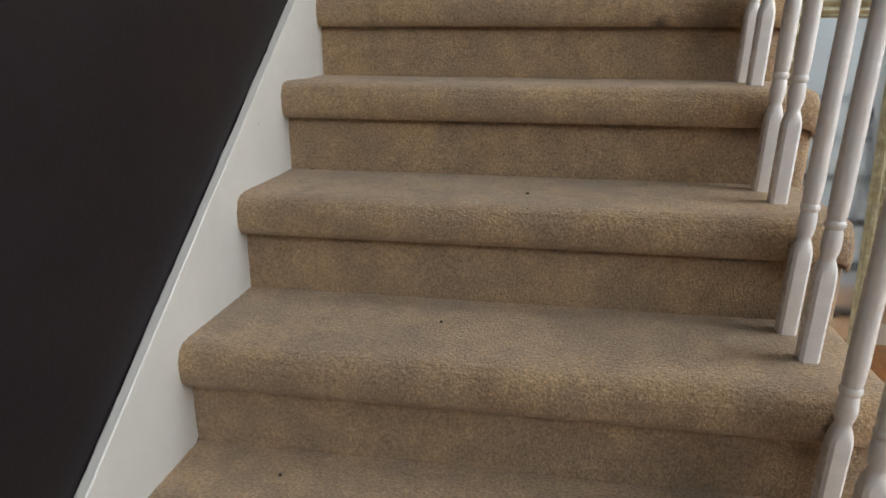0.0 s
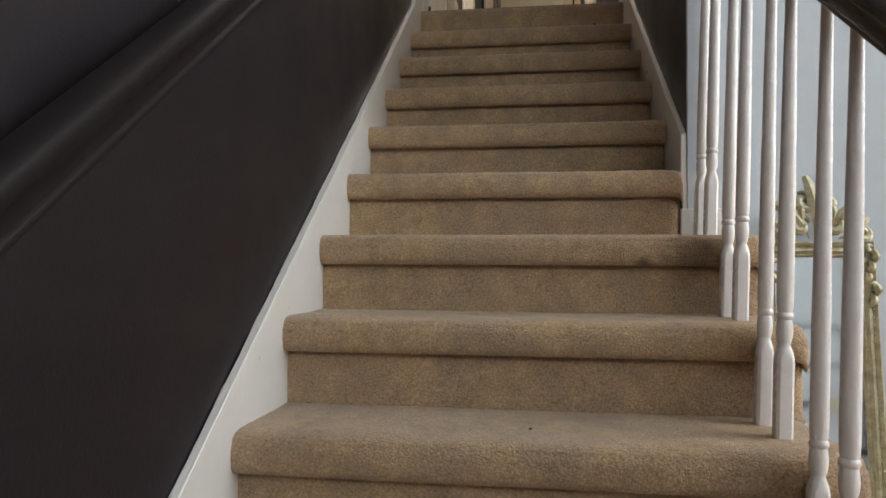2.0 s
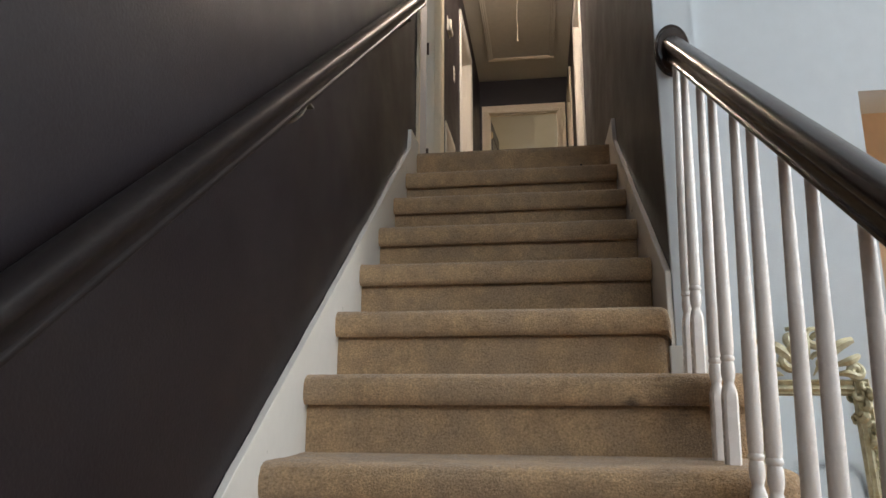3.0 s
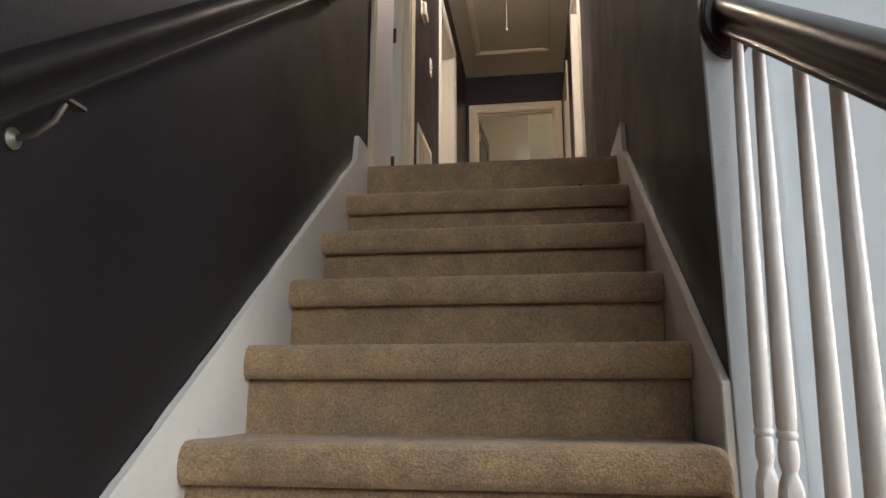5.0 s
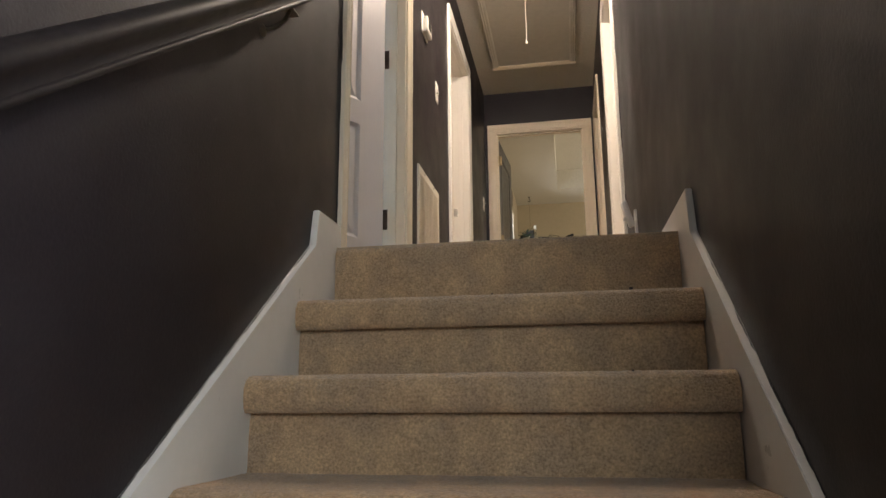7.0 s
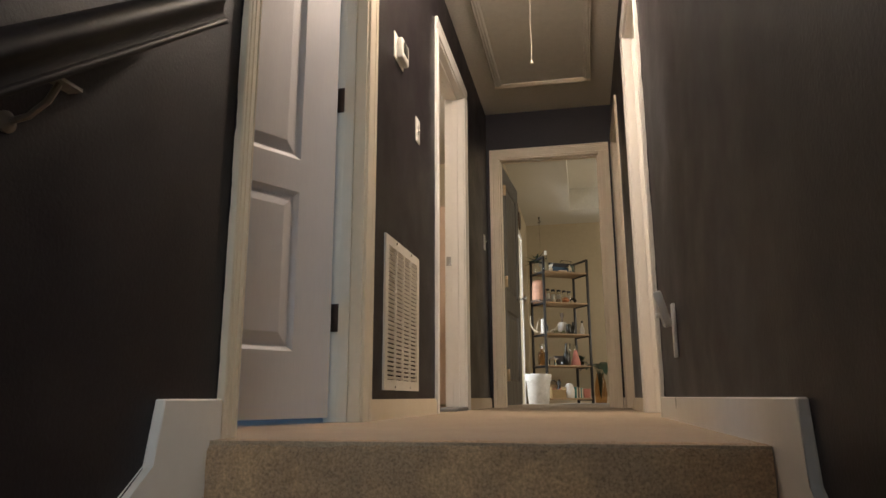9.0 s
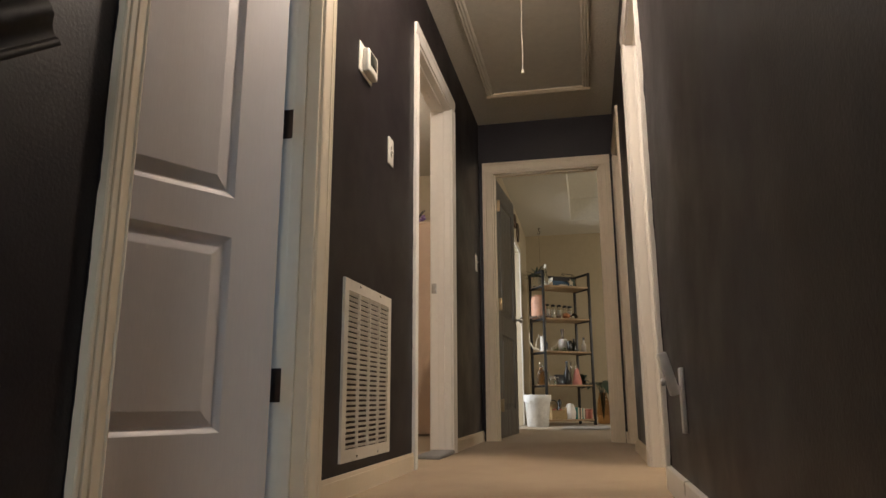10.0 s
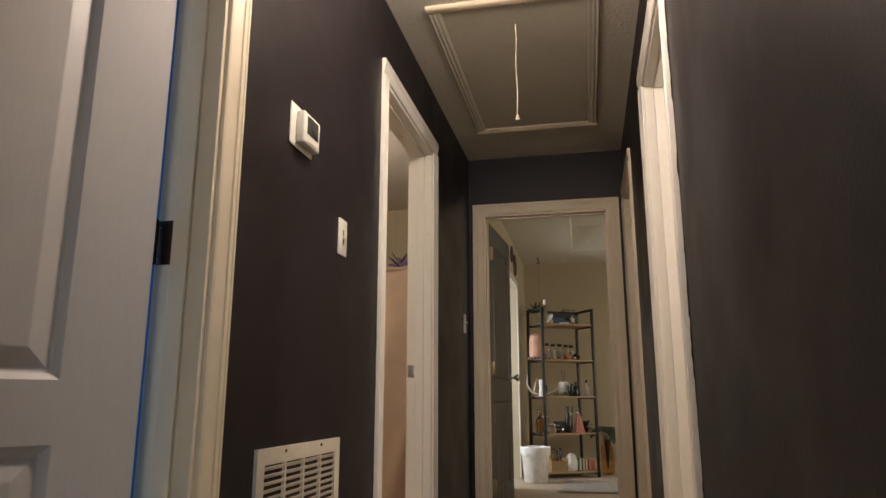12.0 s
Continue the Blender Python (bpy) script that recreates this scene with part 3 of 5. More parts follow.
# ---- door frames and doors ----
def casing_profile(w, t):
    return [(0, 0), (0, t * 0.50), (w * 0.06, t * 0.64), (w * 0.10, t * 0.44), (w * 0.16, t * 0.52), (w * 0.40, t * 0.78), (w * 0.52, t * 0.95), (w * 0.57, t * 0.74),
            (w * 0.62, t), (w * 0.78, t), (w * 0.82, t * 0.82), (w * 0.87, t), (w * 0.96, t), (w, t * 0.85), (w, 0)]


def strip(profile, place, along, across, out, length):
    """A moulding: its profile lies in (across, out) and runs along for a length."""
    bm = bmesh.new()
    p, l, a, o = (Vector(v) for v in (place, along, across, out))
    lo = [bm.verts.new(p + a * u + o * v) for u, v in profile]
    hi = [bm.verts.new(p + a * u + o * v + l * length) for u, v in profile]
    n = len(profile)
    bm.faces.new(lo[::-1])
    bm.faces.new(hi)
    for i in range(n):
        bm.faces.new((lo[i], lo[(i + 1) % n], hi[(i + 1) % n], hi[i]))
    return bm


def door_frame(name, m, w, h, label, mat=OLD_TRIM):
    """Jambs, stops and casing. In its own space the wall's hall face is y = 0, with the opening from -w/2 to w/2."""
    ob = thing(name, label, "door frame", m, kind="structure")
    j = 0.02
    for sx in (-1, 1):
        a, b = sorted((sx * w / 2, sx * (w / 2 - j)))
        part("jamb", box(a, b, -WT - 0.002, 0.002, 0, h - j, 0.002), mat, ob, smooth=False)
        a, b = sorted((sx * (w / 2 - j), sx * (w / 2 - j - 0.011)))
        part("stop", box(a, b, -0.075, -0.037, 0, h - j - 0.011, 0.002), mat, ob, smooth=False)
        part("casing", strip(casing_profile(0.072, 0.017), (sx * (w / 2 - 0.007), 0.002, 0), (0, 0, 1), (sx, 0, 0), (0, 1, 0), h - 0.007), mat, ob, smooth=False)
        part("casing", strip(casing_profile(0.072, 0.017), (sx * (w / 2 - 0.007), -WT - 0.002, 0), (0, 0, 1), (sx, 0, 0), (0, -1, 0), h - 0.007), mat, ob, smooth=False)
    part("head_jamb", box(-w / 2, w / 2, -WT - 0.002, 0.002, h - j, h, 0.002), mat, ob, smooth=False)
    part("head_stop", box(-w / 2 + j, w / 2 - j, -0.075, -0.037, h - j - 0.011, h - j, 0.002), mat, ob, smooth=False)
    part("head_casing", strip(casing_profile(0.072, 0.0175), (-w / 2 - 0.065, 0.002, h - 0.007), (1, 0, 0), (0, 0, 1), (0, 1, 0), w + 0.13), mat, ob, smooth=False)
    part("head_casing", strip(casing_profile(0.072, 0.0175), (-w / 2 - 0.065, -WT - 0.002, h - 0.007), (1, 0, 0), (0, 0, 1), (0, -1, 0), w + 0.13), mat, ob, smooth=False)
    return ob


def door_leaf(parent, m, w, h, mat, rails, stile=0.135, label="", side=1):
    """A moulded panel door: hinged at x = 0, from y = 0 to side * 0.035. rails: pairs of the panels' lower and upper edges."""
    t = 0.035
    ya, yb = sorted((0.0, side * t))
    bm = box(0, stile, ya, yb, 0.008, h)
    box(w - stile, w, ya, yb, 0.008, h, bm=bm)
    z = 0.008
    for a, b in rails:
        box(stile, w - stile, ya, yb, z, a, bm=bm)
        z = b
    box(stile, w - stile, ya, yb, z, h, bm=bm)
    for a, b in rails:
        for face, s in ((ya, 1), (yb, -1)):
            rows = []
            for inset, depth in ((0.0, 0.0), (0.003, 0.002), (0.012, 0.0095), (0.016, 0.0115), (0.020, 0.0115), (0.054, 0.0015), (0.057, 0.0010)):
                rows.append([bm.verts.new((x, face + s * depth, zz)) for x, zz in
                             ((stile + inset, a + inset), (w - stile - inset, a + inset), (w - stile - inset, b - inset), (stile + inset, b - inset))])
            for p, q in zip(rows, rows[1:]):
                for i in range(4):
                    bm.faces.new((p[i], p[(i + 1) % 4], q[(i + 1) % 4], q[i]))
            bm.faces.new(rows[-1])
    ob = part("door_leaf", bm, mat, parent, label, smooth=False)
    ob.matrix_world = m
    return ob


def hinge(parent, z, depth, mat, sx, w):
    """A butt hinge: plate on the jamb and a knuckle, in the frame's space."""
    x = sx * (w / 2 - 0.02)
    a, b = sorted((x, x - sx * 0.003))
    bm = box(a, b, depth + 0.001, depth + 0.048, z - 0.047, z + 0.047, 0.001)
    lathe([(0.006, -0.047), (0.006, 0.047)], 10, bm=bm, centre=(x - sx * 0.012, depth + 0.002, z))
    a, b = sorted((x - sx * 0.012, x - sx * 0.034))
    box(a, b, depth + 0.002, depth + 0.005, z - 0.047, z + 0.047, 0.001, bm=bm)
    for i in range(3):
        lathe([(0.0035, 0.0), (0.003, 0.002)], 6, bm=bm, centre=(x - sx * 0.006, depth + 0.008, z - 0.03 + 0.03 * i))
    return part("hinge", bm, mat, parent, "dark bronze hinge" if mat is BRONZE else "painted brass hinge")


def knob(parent, place, direction, mat):
    bm = lathe([(0.030, 0.0), (0.030, 0.004), (0.024, 0.008), (0.010, 0.012), (0.009, 0.035), (0.020, 0.042), (0.027, 0.052), (0.026, 0.064), (0.016, 0.072)], 18)
    q = Vector((0, 0, 1)).rotation_difference(Vector(direction)).to_matrix().to_4x4()
    bmesh.ops.transform(bm, matrix=Matrix.Translation(place) @ q, verts=bm.verts)
    return part("knob", bm, mat, parent, "round metal door knob")


# door of the blue bedroom, ajar
w = LDOOR[1] - LDOOR[0]
d1 = door_frame("door_1", pose(LW, (LDOOR[0] + LDOOR[1]) / 2, TOP, 0, 0, -90), w, LDOOR[2] - TOP, "white panelled door standing ajar in an off-white frame")
ANG = 30.0
leaf = door_leaf(d1, Matrix(), w - 0.078, 2.02, DOOR_PAINT, [(0.21, 0.722), (0.832, 1.86)], 0.145, "white moulded two-panel door leaf")
leaf.matrix_parent_inverse = Matrix()
leaf.matrix_basis = pose(-w / 2 + 0.055, -WT, 0.008, 0, 0, -ANG)
for z in (0.34, 1.125, 1.83):
    hinge(d1, z, -WT, BRONZE, -1, w)
knob(leaf, (w - 0.078 - 0.07, 0.035, 0.95), (0, 1, 0), NICKEL)

# bathroom doorway without its leaf in sight
w = BATH[1] - BATH[0]
d2 = door_frame("door_2", pose(LW, (BATH[0] + BATH[1]) / 2, TOP, 0, 0, -90), w, BATH[2] - TOP, "open bathroom doorway with an off-white moulded frame", TRIM)
bm = box(-w / 2 + 0.02, -w / 2 + 0.0215, -0.116, -0.086, 0.905, 0.965, 0.0005)
box(-w / 2 + 0.0215, -w / 2 + 0.023, -0.108, -0.094, 0.923, 0.947, bm=bm)
part("strike_plate", bm, NICKEL, d2, "metal strike plate")
# right doorway
w = RDOOR[1] - RDOOR[0]
d3 = door_frame("door_3", pose(RW, (RDOOR[0] + RDOOR[1]) / 2, TOP, 0, 0, 90), w, RDOOR[2] - TOP, "open doorway with a white moulded frame", TRIM)
# closed dark door at the end of the right wall
w = RDOOR2[1] - RDOOR2[0]
d4 = door_frame("door_4", pose(RW, (RDOOR2[0] + RDOOR2[1]) / 2, TOP, 0, 0, 90), w, RDOOR2[2] - TOP, "closed dark door in an off-white frame")
leaf = door_leaf(d4, Matrix(), w - 0.046, RDOOR2[2] - TOP - 0.03, DARK_DOOR, [(0.2, 0.8), (0.95, 1.9)], 0.11, "dark painted panel door leaf")
leaf.matrix_basis = pose(-w / 2 + 0.023, -0.112, 0.006)
# door of the far room, open
w = EDOOR[1] - EDOOR[0]
d5 = door_frame("door_5", pose((EDOOR[0] + EDOOR[1]) / 2, ENDW, TOP, 0, 0, 180), w, EDOOR[2] - TOP, "open dark panelled door in an off-white frame")
leaf = door_leaf(d5, Matrix(), w - 0.046, EDOOR[2] - TOP - 0.03, DARK_DOOR, [(0.2, 0.78), (0.93, 1.86)], 0.12, "dark painted panel door leaf, open", side=1)
leaf.matrix_basis = pose(w / 2 - 0.022, -WT - 0.004, 0.006, 0, 0, -94)
knob(leaf, (w - 0.046 - 0.065, 0.035, 0.95), (0, 1, 0), NICKEL)
knob(leaf, (w - 0.046 - 0.065, 0.0, 0.95), (0, -1, 0), NICKEL)
for z in (0.25, 1.0, 1.78):
    hinge(d5, z, -WT, BRASS, 1, w)

# bright doorway of the far room
bm = box(FX, FX + 0.014, 8.485, 8.55, TOP, 3.92, 0.003)
box(FX, FX + 0.014, 9.36, 9.425, TOP, 3.92, 0.003, bm=bm)
box(FX, FX + 0.014, 8.55, 9.36, 3.86, 3.92, 0.003, bm=bm)
structure("trim_far_doorway", bm, TRIM, "white casing round the bright doorway of the far room", "door frame")

# uneven dark paint that laps over the edges of casings and skirting boards
def ragged(name, start, end, face, wide, seed, label="uneven dark paint edge beside the white trim"):
    """A thin strip of paint from start to end, ragged on one side, that spreads along face."""
    a, b, f = Vector(start), Vector(end), Vector(face)
    n = max(6, round((b - a).length / 0.012))
    side = (b - a).cross(f).normalized() * 0.0006
    bm = bmesh.new()
    rows = []
    for i in range(n + 1):
        p = a.lerp(b, i / n)
        q = noise.noise(Vector((i * 0.11, seed, 0))) * 0.8 + noise.noise(Vector((i * 0.55, seed, 3))) * 0.5
        w = wide * max(0.12, 0.45 + q)
        rows.append([bm.verts.new(p - side), bm.verts.new(p + f * w - side), bm.verts.new(p + f * w + side), bm.verts.new(p + side)])
    for r, t in zip(rows, rows[1:]):
        for j in range(4):
            bm.faces.new((r[j], r[(j + 1) % 4], t[(j + 1) % 4], t[j]))
    bm.faces.new(rows[0][::-1])
    bm.faces.new(rows[-1])
    return structure(name, bm, DARK_PAINT, label, "trim")


ragged("trim_paint_edge_door", (RW - 0.0005, RDOOR[0] - 0.0658, TOP + 0.08), (RW - 0.0005, RDOOR[0] - 0.0658, RDOOR[2] + 0.05), (-1, 0, 0), 0.0055, 1.7)
ragged("trim_paint_edge_left", (LW + 0.0005, LDOOR[0] - 0.0658, TOP + 0.08), (LW + 0.0005, LDOOR[0] - 0.0658, LDOOR[2] + 0.05), (1, 0, 0), 0.0045, 4.2)
ragged("trim_paint_edge_bath", (LW + 0.0005, BATH[0] - 0.0658, TOP + 0.08), (LW + 0.0005, BATH[0] - 0.0658, BATH[2] + 0.05), (1, 0, 0), 0.003, 8.3)
for label_, x_, fx_, lift_, seed_, y0_ in (("left", LW + 0.0005, 1, 0.183, 2.1, -0.78), ("right", RW - 0.0005, -1, 0.172, 6.6, 1.09)):
    ragged("trim_paint_edge_skirt_" + label_, (x_, y0_, 0.762 * y0_ + lift_ + 0.0012), (x_, 2.18, 0.762 * 2.18 + lift_ + 0.0012), (fx_, 0, 0), 0.0035, seed_)

# ---- attic hatch with its pull cord ----
hatch = thing("attic_hatch", "painted attic hatch with moulded trim and a pull cord", "ceiling hatch")
HX0, HX1, HY0, HY1 = 0.178, 0.802, 4.603, 5.927
part("panel", box(HX0 + 0.004, HX1 - 0.004, HY0 + 0.004, HY1 - 0.004, CEIL - 0.004, CEIL + 0.02, 0.002), HATCH_PAINT, hatch, "flat painted hatch panel", smooth=False)
prof = [(0, 0), (0, 0.010), (0.008, 0.017), (0.016, 0.013), (0.026, 0.016), (0.034, 0.011), (0.044, 0.012), (0.054, 0.006), (0.056, 0)]
TW = 0.050
# end boards in the lighter trim colour, side boards in the darker panel colour
part("trim_board", strip(prof, (HX0 - TW, HY1 + TW - 0.056 + 0.05, CEIL), (1, 0, 0), (0, -1, 0), (0, 0, -1), HX1 - HX0 + 2 * TW), OLD_TRIM, hatch)
part("trim_board", strip(prof, (HX0 - TW, HY0 - TW, CEIL), (1, 0, 0), (0, 1, 0), (0, 0, -1), HX1 - HX0 + 2 * TW), OLD_TRIM, hatch)
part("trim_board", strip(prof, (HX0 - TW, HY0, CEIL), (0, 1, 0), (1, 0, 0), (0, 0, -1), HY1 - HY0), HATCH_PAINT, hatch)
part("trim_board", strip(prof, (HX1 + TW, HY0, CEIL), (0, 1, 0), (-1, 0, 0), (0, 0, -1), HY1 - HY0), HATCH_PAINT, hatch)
part("pull_cord", sweep(circle(0.0022, 6), [(0.487 + 0.002 * math.sin(i * 1.3), 4.765, CEIL - 0.004 - 0.43 * i / 8) for i in range(9)], up=(0, 1, 0)), CORD, hatch, "white pull cord")
part("cord_bell", lathe([(0.004, 0.022), (0.005, 0.018), (0.008, 0.008), (0.0095, 0.0)][::-1], 12, centre=(0.487, 4.765, CEIL - 0.455)), CORD, hatch, "white cord bell")

# ceiling light of the hall
lamp = thing("ceiling_light", "flush white glass ceiling light in the hall", "ceiling light")
part("base", lathe([(0.15, 0.0), (0.15, -0.02), (0.14, -0.03)], 28, centre=(0.52, LAMP_Y, CEIL)), BRASS, lamp)
part("bowl", lathe([(0.135, -0.03), (0.13, -0.05), (0.10, -0.068), (0.04, -0.075)], 28, centre=(0.52, LAMP_Y, CEIL)), glow_material("lit_glass", (1.0, 0.8, 0.55), 3.0), lamp, "lit white glass bowl")

# ---- fittings on the hall walls ----
# return air grille
vent = thing("return_air_grille", "off-white metal return air grille on the dark wall", "air vent")
VY0, VY1, VZ0, VZ1 = 3.545, 4.075, 1.985, 2.572
fx = LW
bm = bmesh.new()
b = 0.038
for y0, y1, z0, z1 in ((VY0, VY1, VZ0, VZ0 + b), (VY0, VY1, VZ1 - b, VZ1), (VY0, VY0 + b, VZ0 + b, VZ1 - b), (VY1 - b, VY1, VZ0 + b, VZ1 - b)):
    box(fx, fx + 0.009, y0, y1, z0, z1, bm=bm)
part("frame", bm, VENT_PAINT, vent, smooth=False)
part("backing", box(fx + 0.0005, fx + 0.002, VY0 + b, VY1 - b, VZ0 + b, VZ1 - b), VENT_DARK, vent, "dark duct behind the slats", smooth=False)
for i in range(1, 4):
    y = VY0 + b + (VY1 - VY0 - 2 * b) * i / 4
    part("divider", box(fx + 0.002, fx + 0.010, y - 0.0045, y + 0.0045, VZ0 + b, VZ1 - b), VENT_PAINT, vent, smooth=False)
NS = 30
o = [(0.0, -0.004), (0.0015, -0.0052), (0.0085, 0.003), (0.0085, 0.0048), (0.007, 0.0048)]
slat_mesh = None
for i in range(NS):
    z = VZ0 + b + (VZ1 - VZ0 - 2 * b) * (i + 0.5) / NS
    if slat_mesh is None:
        sl = prism([(u, v) for u, v in o], "y", VY0 + b, VY1 - b)
        ob = part("slat", sl, VENT_PAINT, vent, smooth=False)
        slat_mesh = ob.data
    else:
        ob = new("slat", slat_mesh)
        ob.parent = vent
    ob.location = (fx + 0.0015, 0, z)
for y, z in ((VY0 + 0.15, VZ1 - 0.012), (VY1 - 0.15, VZ1 - 0.012), (VY0 + 0.15, VZ0 + 0.012), (VY1 - 0.15, VZ0 + 0.012)):
    bm = lathe([(0.005, 0.0), (0.004, 0.002)], 8)
    bmesh.ops.transform(bm, matrix=pose(fx + 0.009, y, z, 0, 90, 0), verts=bm.verts)
    part("screw", bm, NICKEL, vent)

# thermostat
th = thing("thermostat", "off-white thermostat with a grey screen on the dark wall", "thermostat")
part("wall_plate", box(LW, LW + 0.006, 3.635, 3.785, 3.355, 3.475, 0.004), WHITE_PLASTIC, th)
part("housing", box(LW + 0.006, LW + 0.032, 3.665, 3.775, 3.365, 3.458, 0.007, segments=3), WHITE_PLASTIC, th)
part("screen", box(LW + 0.0315, LW + 0.0335, 3.683, 3.757, 3.395, 3.447, 0.001), SCREEN, th, "dark grey display")
part("button_row", box(LW + 0.0315, LW + 0.0335, 3.690, 3.750, 3.373, 3.385, 0.001), VENT_PAINT, th)


def switch(y, z, dimmer, label):
    s = thing("light_switch", label, "light switch")
    part("plate", box(LW, LW + 0.006, y - 0.036, y + 0.036, z - 0.059, z + 0.059, 0.003), WHITE_PLASTIC, s)
    if dimmer:
        part("slot", box(LW + 0.0055, LW + 0.0068, y - 0.004, y + 0.004, z - 0.024, z + 0.024), VENT_DARK, s, "dark slot")
        part("slider", box(LW + 0.006, LW + 0.015, y - 0.007, y + 0.007, z - 0.006, z + 0.003, 0.001), WHITE_PLASTIC, s)
    else:
        part("rocker", box(LW + 0.006, LW + 0.010, y - 0.006, y + 0.006, z - 0.012, z + 0.012, 0.001), WHITE_PLASTIC, s)
        bm = prism([(LW + 0.008, z - 0.004), (LW + 0.022, z + 0.006), (LW + 0.022, z + 0.011), (LW + 0.008, z + 0.006)], "y", y - 0.004, y + 0.004)
        part("toggle", bm, WHITE_PLASTIC, s)
    for dz in (-0.042, 0.042):
        bm = lathe([(0.003, 0.0), (0.0025, 0.0015)], 8)
        bmesh.ops.transform(bm, matrix=pose(LW + 0.006, y, z + dz, 0, 90, 0), verts=bm.verts)
        part("screw", bm, WHITE_PLASTIC, s)


switch(4.055, 3.190, True, "off-white dimmer switch plate on the dark wall")
switch(6.27, 3.145, False, "off-white toggle switch plate near the hall corner")

# gate latch on the right wall
gate = thing("gate_latch", "white plastic safety gate latch on the dark wall", "gate latch")
part("wall_plate", box(RW - 0.012, RW, 3.50, 3.535, 2.085, 2.265, 0.003), BRIGHT_PLASTIC, gate)
bm = box(-0.014, 0.014, -0.016, 0.016, -0.062, 0.062, 0.006, segments=3)
bmesh.ops.transform(bm, matrix=pose(RW - 0.040, 3.52, 2.248, 0, -15, 0), verts=bm.verts)
part("lock_body", bm, BRIGHT_PLASTIC, gate)
bm = lathe([(0.009, 0.0), (0.010, 0.008), (0.006, 0.013)], 12)
bmesh.ops.transform(bm, matrix=pose(RW - 0.050, 3.515, 2.225, 0, -90, 0), verts=bm.verts)
part("button", bm, BRIGHT_PLASTIC, gate)
part("arm", box(RW - 0.032, RW - 0.010, 3.508, 3.53, 2.195, 2.215, 0.003), BRIGHT_PLASTIC, gate)

# ---- living room: leaning mirror, window frames ----
def window(name, m, w, h, label):
    ob = thing(name, label, "window", m, kind="structure")
    for x0, x1, z0, z1 in ((-w / 2, -w / 2 + 0.06, 0, h), (w / 2 - 0.06, w / 2, 0, h), (-w / 2 + 0.06, w / 2 - 0.06, 0, 0.06), (-w / 2 + 0.06, w / 2 - 0.06, h - 0.06, h),
                           (-0.025, 0.025, 0.06, h - 0.06)):
        part("frame", box(x0, x1, -0.03, 0.03, z0, z1, 0.004), TRIM, ob)
    for x0, x1 in ((-w / 2 + 0.06, -0.025), (0.025, w / 2 - 0.06)):
        p = part("pane", box(x0, x1, -0.003, 0.003, 0.06, h - 0.06), CLEAR, ob, "clear glass pane")
        p.visible_shadow = False


window("window_1", pose(2.1, -4.06, 1.9), 2.2, 1.8, "wide white framed window")
window("window_2", pose(5.56, -0.3, 1.3, 0, 0, 90), 2.6, 2.4, "white framed window")

# the mirror's own space: x across, z up its face, y towards the wall
MW, MH = 0.30, 1.395
mirror = thing("standing_mirror", "ornate cream and gold framed mirror leaning against the white wall", "mirror",
               pose(1.335, 0.875, GROUND, -5.8, 0, 0))
part("glass", box(-MW / 2 + 0.035, MW / 2 - 0.035, -0.006, -0.002, 0.05, MH - 0.04), MIRROR, mirror, "silvered mirror glass", smooth=False)
part("back_board", box(-MW / 2 + 0.01, MW / 2 - 0.01, 0.0, 0.012, 0.01, MH - 0.01), STONE, mirror, smooth=False)
mp = [(0, 0), (0, 0.018), (0.005, 0.024), (0.011, 0.020), (0.015, 0.016), (0.020, 0.022), (0.026, 0.023), (0.030, 0.017), (0.034, 0.015), (0.038, 0.018), (0.042, 0.006), (0.042, 0)]
for sx in (-1, 1):
    part("frame_side", strip(mp, (sx * MW / 2, 0.0, 0.0), (0, 0, 1), (-sx, 0, 0), (0, -1, 0), MH), GOLD, mirror)
part("frame_top", strip(mp, (-MW / 2 + 0.042, 0.0, MH), (1, 0, 0), (0, 0, -1), (0, -1, 0), MW - 0.084), GOLD, mirror)
part("frame_bottom", strip(mp, (-MW / 2 + 0.042, 0.0, 0.0), (1, 0, 0), (0, 0, 1), (0, -1, 0), MW - 0.084), GOLD, mirror)


def scroll(cx, cz, r, turns, start, flip, width=0.016, bm=None):
    """A carved volute in the mirror's plane."""
    pts, sc = [], []
    n = 26
    for i in range(n):
        u = i / (n - 1)
        a = start + flip * turns * 2 * math.pi * u
        rr = r * (1 - 0.82 * u)
        pts.append((cx + rr * math.cos(a), -0.014 - 0.012 * math.sin(math.pi * u), cz + rr * math.sin(a)))
        sc.append(0.65 + 0.7 * math.sin(math.pi * min(1, u * 1.1)) + 0.25 * u)
    return sweep(circle(width, 8), pts, bm=bm, up=(0, 1, 0), scale=sc)


def acanthus(cx, cz, length, angle, bend, bm=None, width=0.03):
    """A curling carved leaf."""
    pts, sc = [], []
    a = angle
    x, z = cx, cz
    for i in range(10):
        u = i / 9
        pts.append((x, -0.012 - 0.025 * math.sin(u * 2.6), z))
        sc.append(max(0.08, math.sin(math.pi * (0.15 + 0.85 * (1 - u)) ** 0.9)))
        a += bend / 9
        x += length / 9 * math.cos(a)
        z += length / 9 * math.sin(a)
    sec = [(width, 0.0), (width * 0.5, 0.010), (0.0, 0.004), (-width * 0.5, 0.010), (-width, 0.0), (0.0, -0.006)]
    return sweep(sec, pts, bm=bm, up=(0, 1, 0), scale=sc)


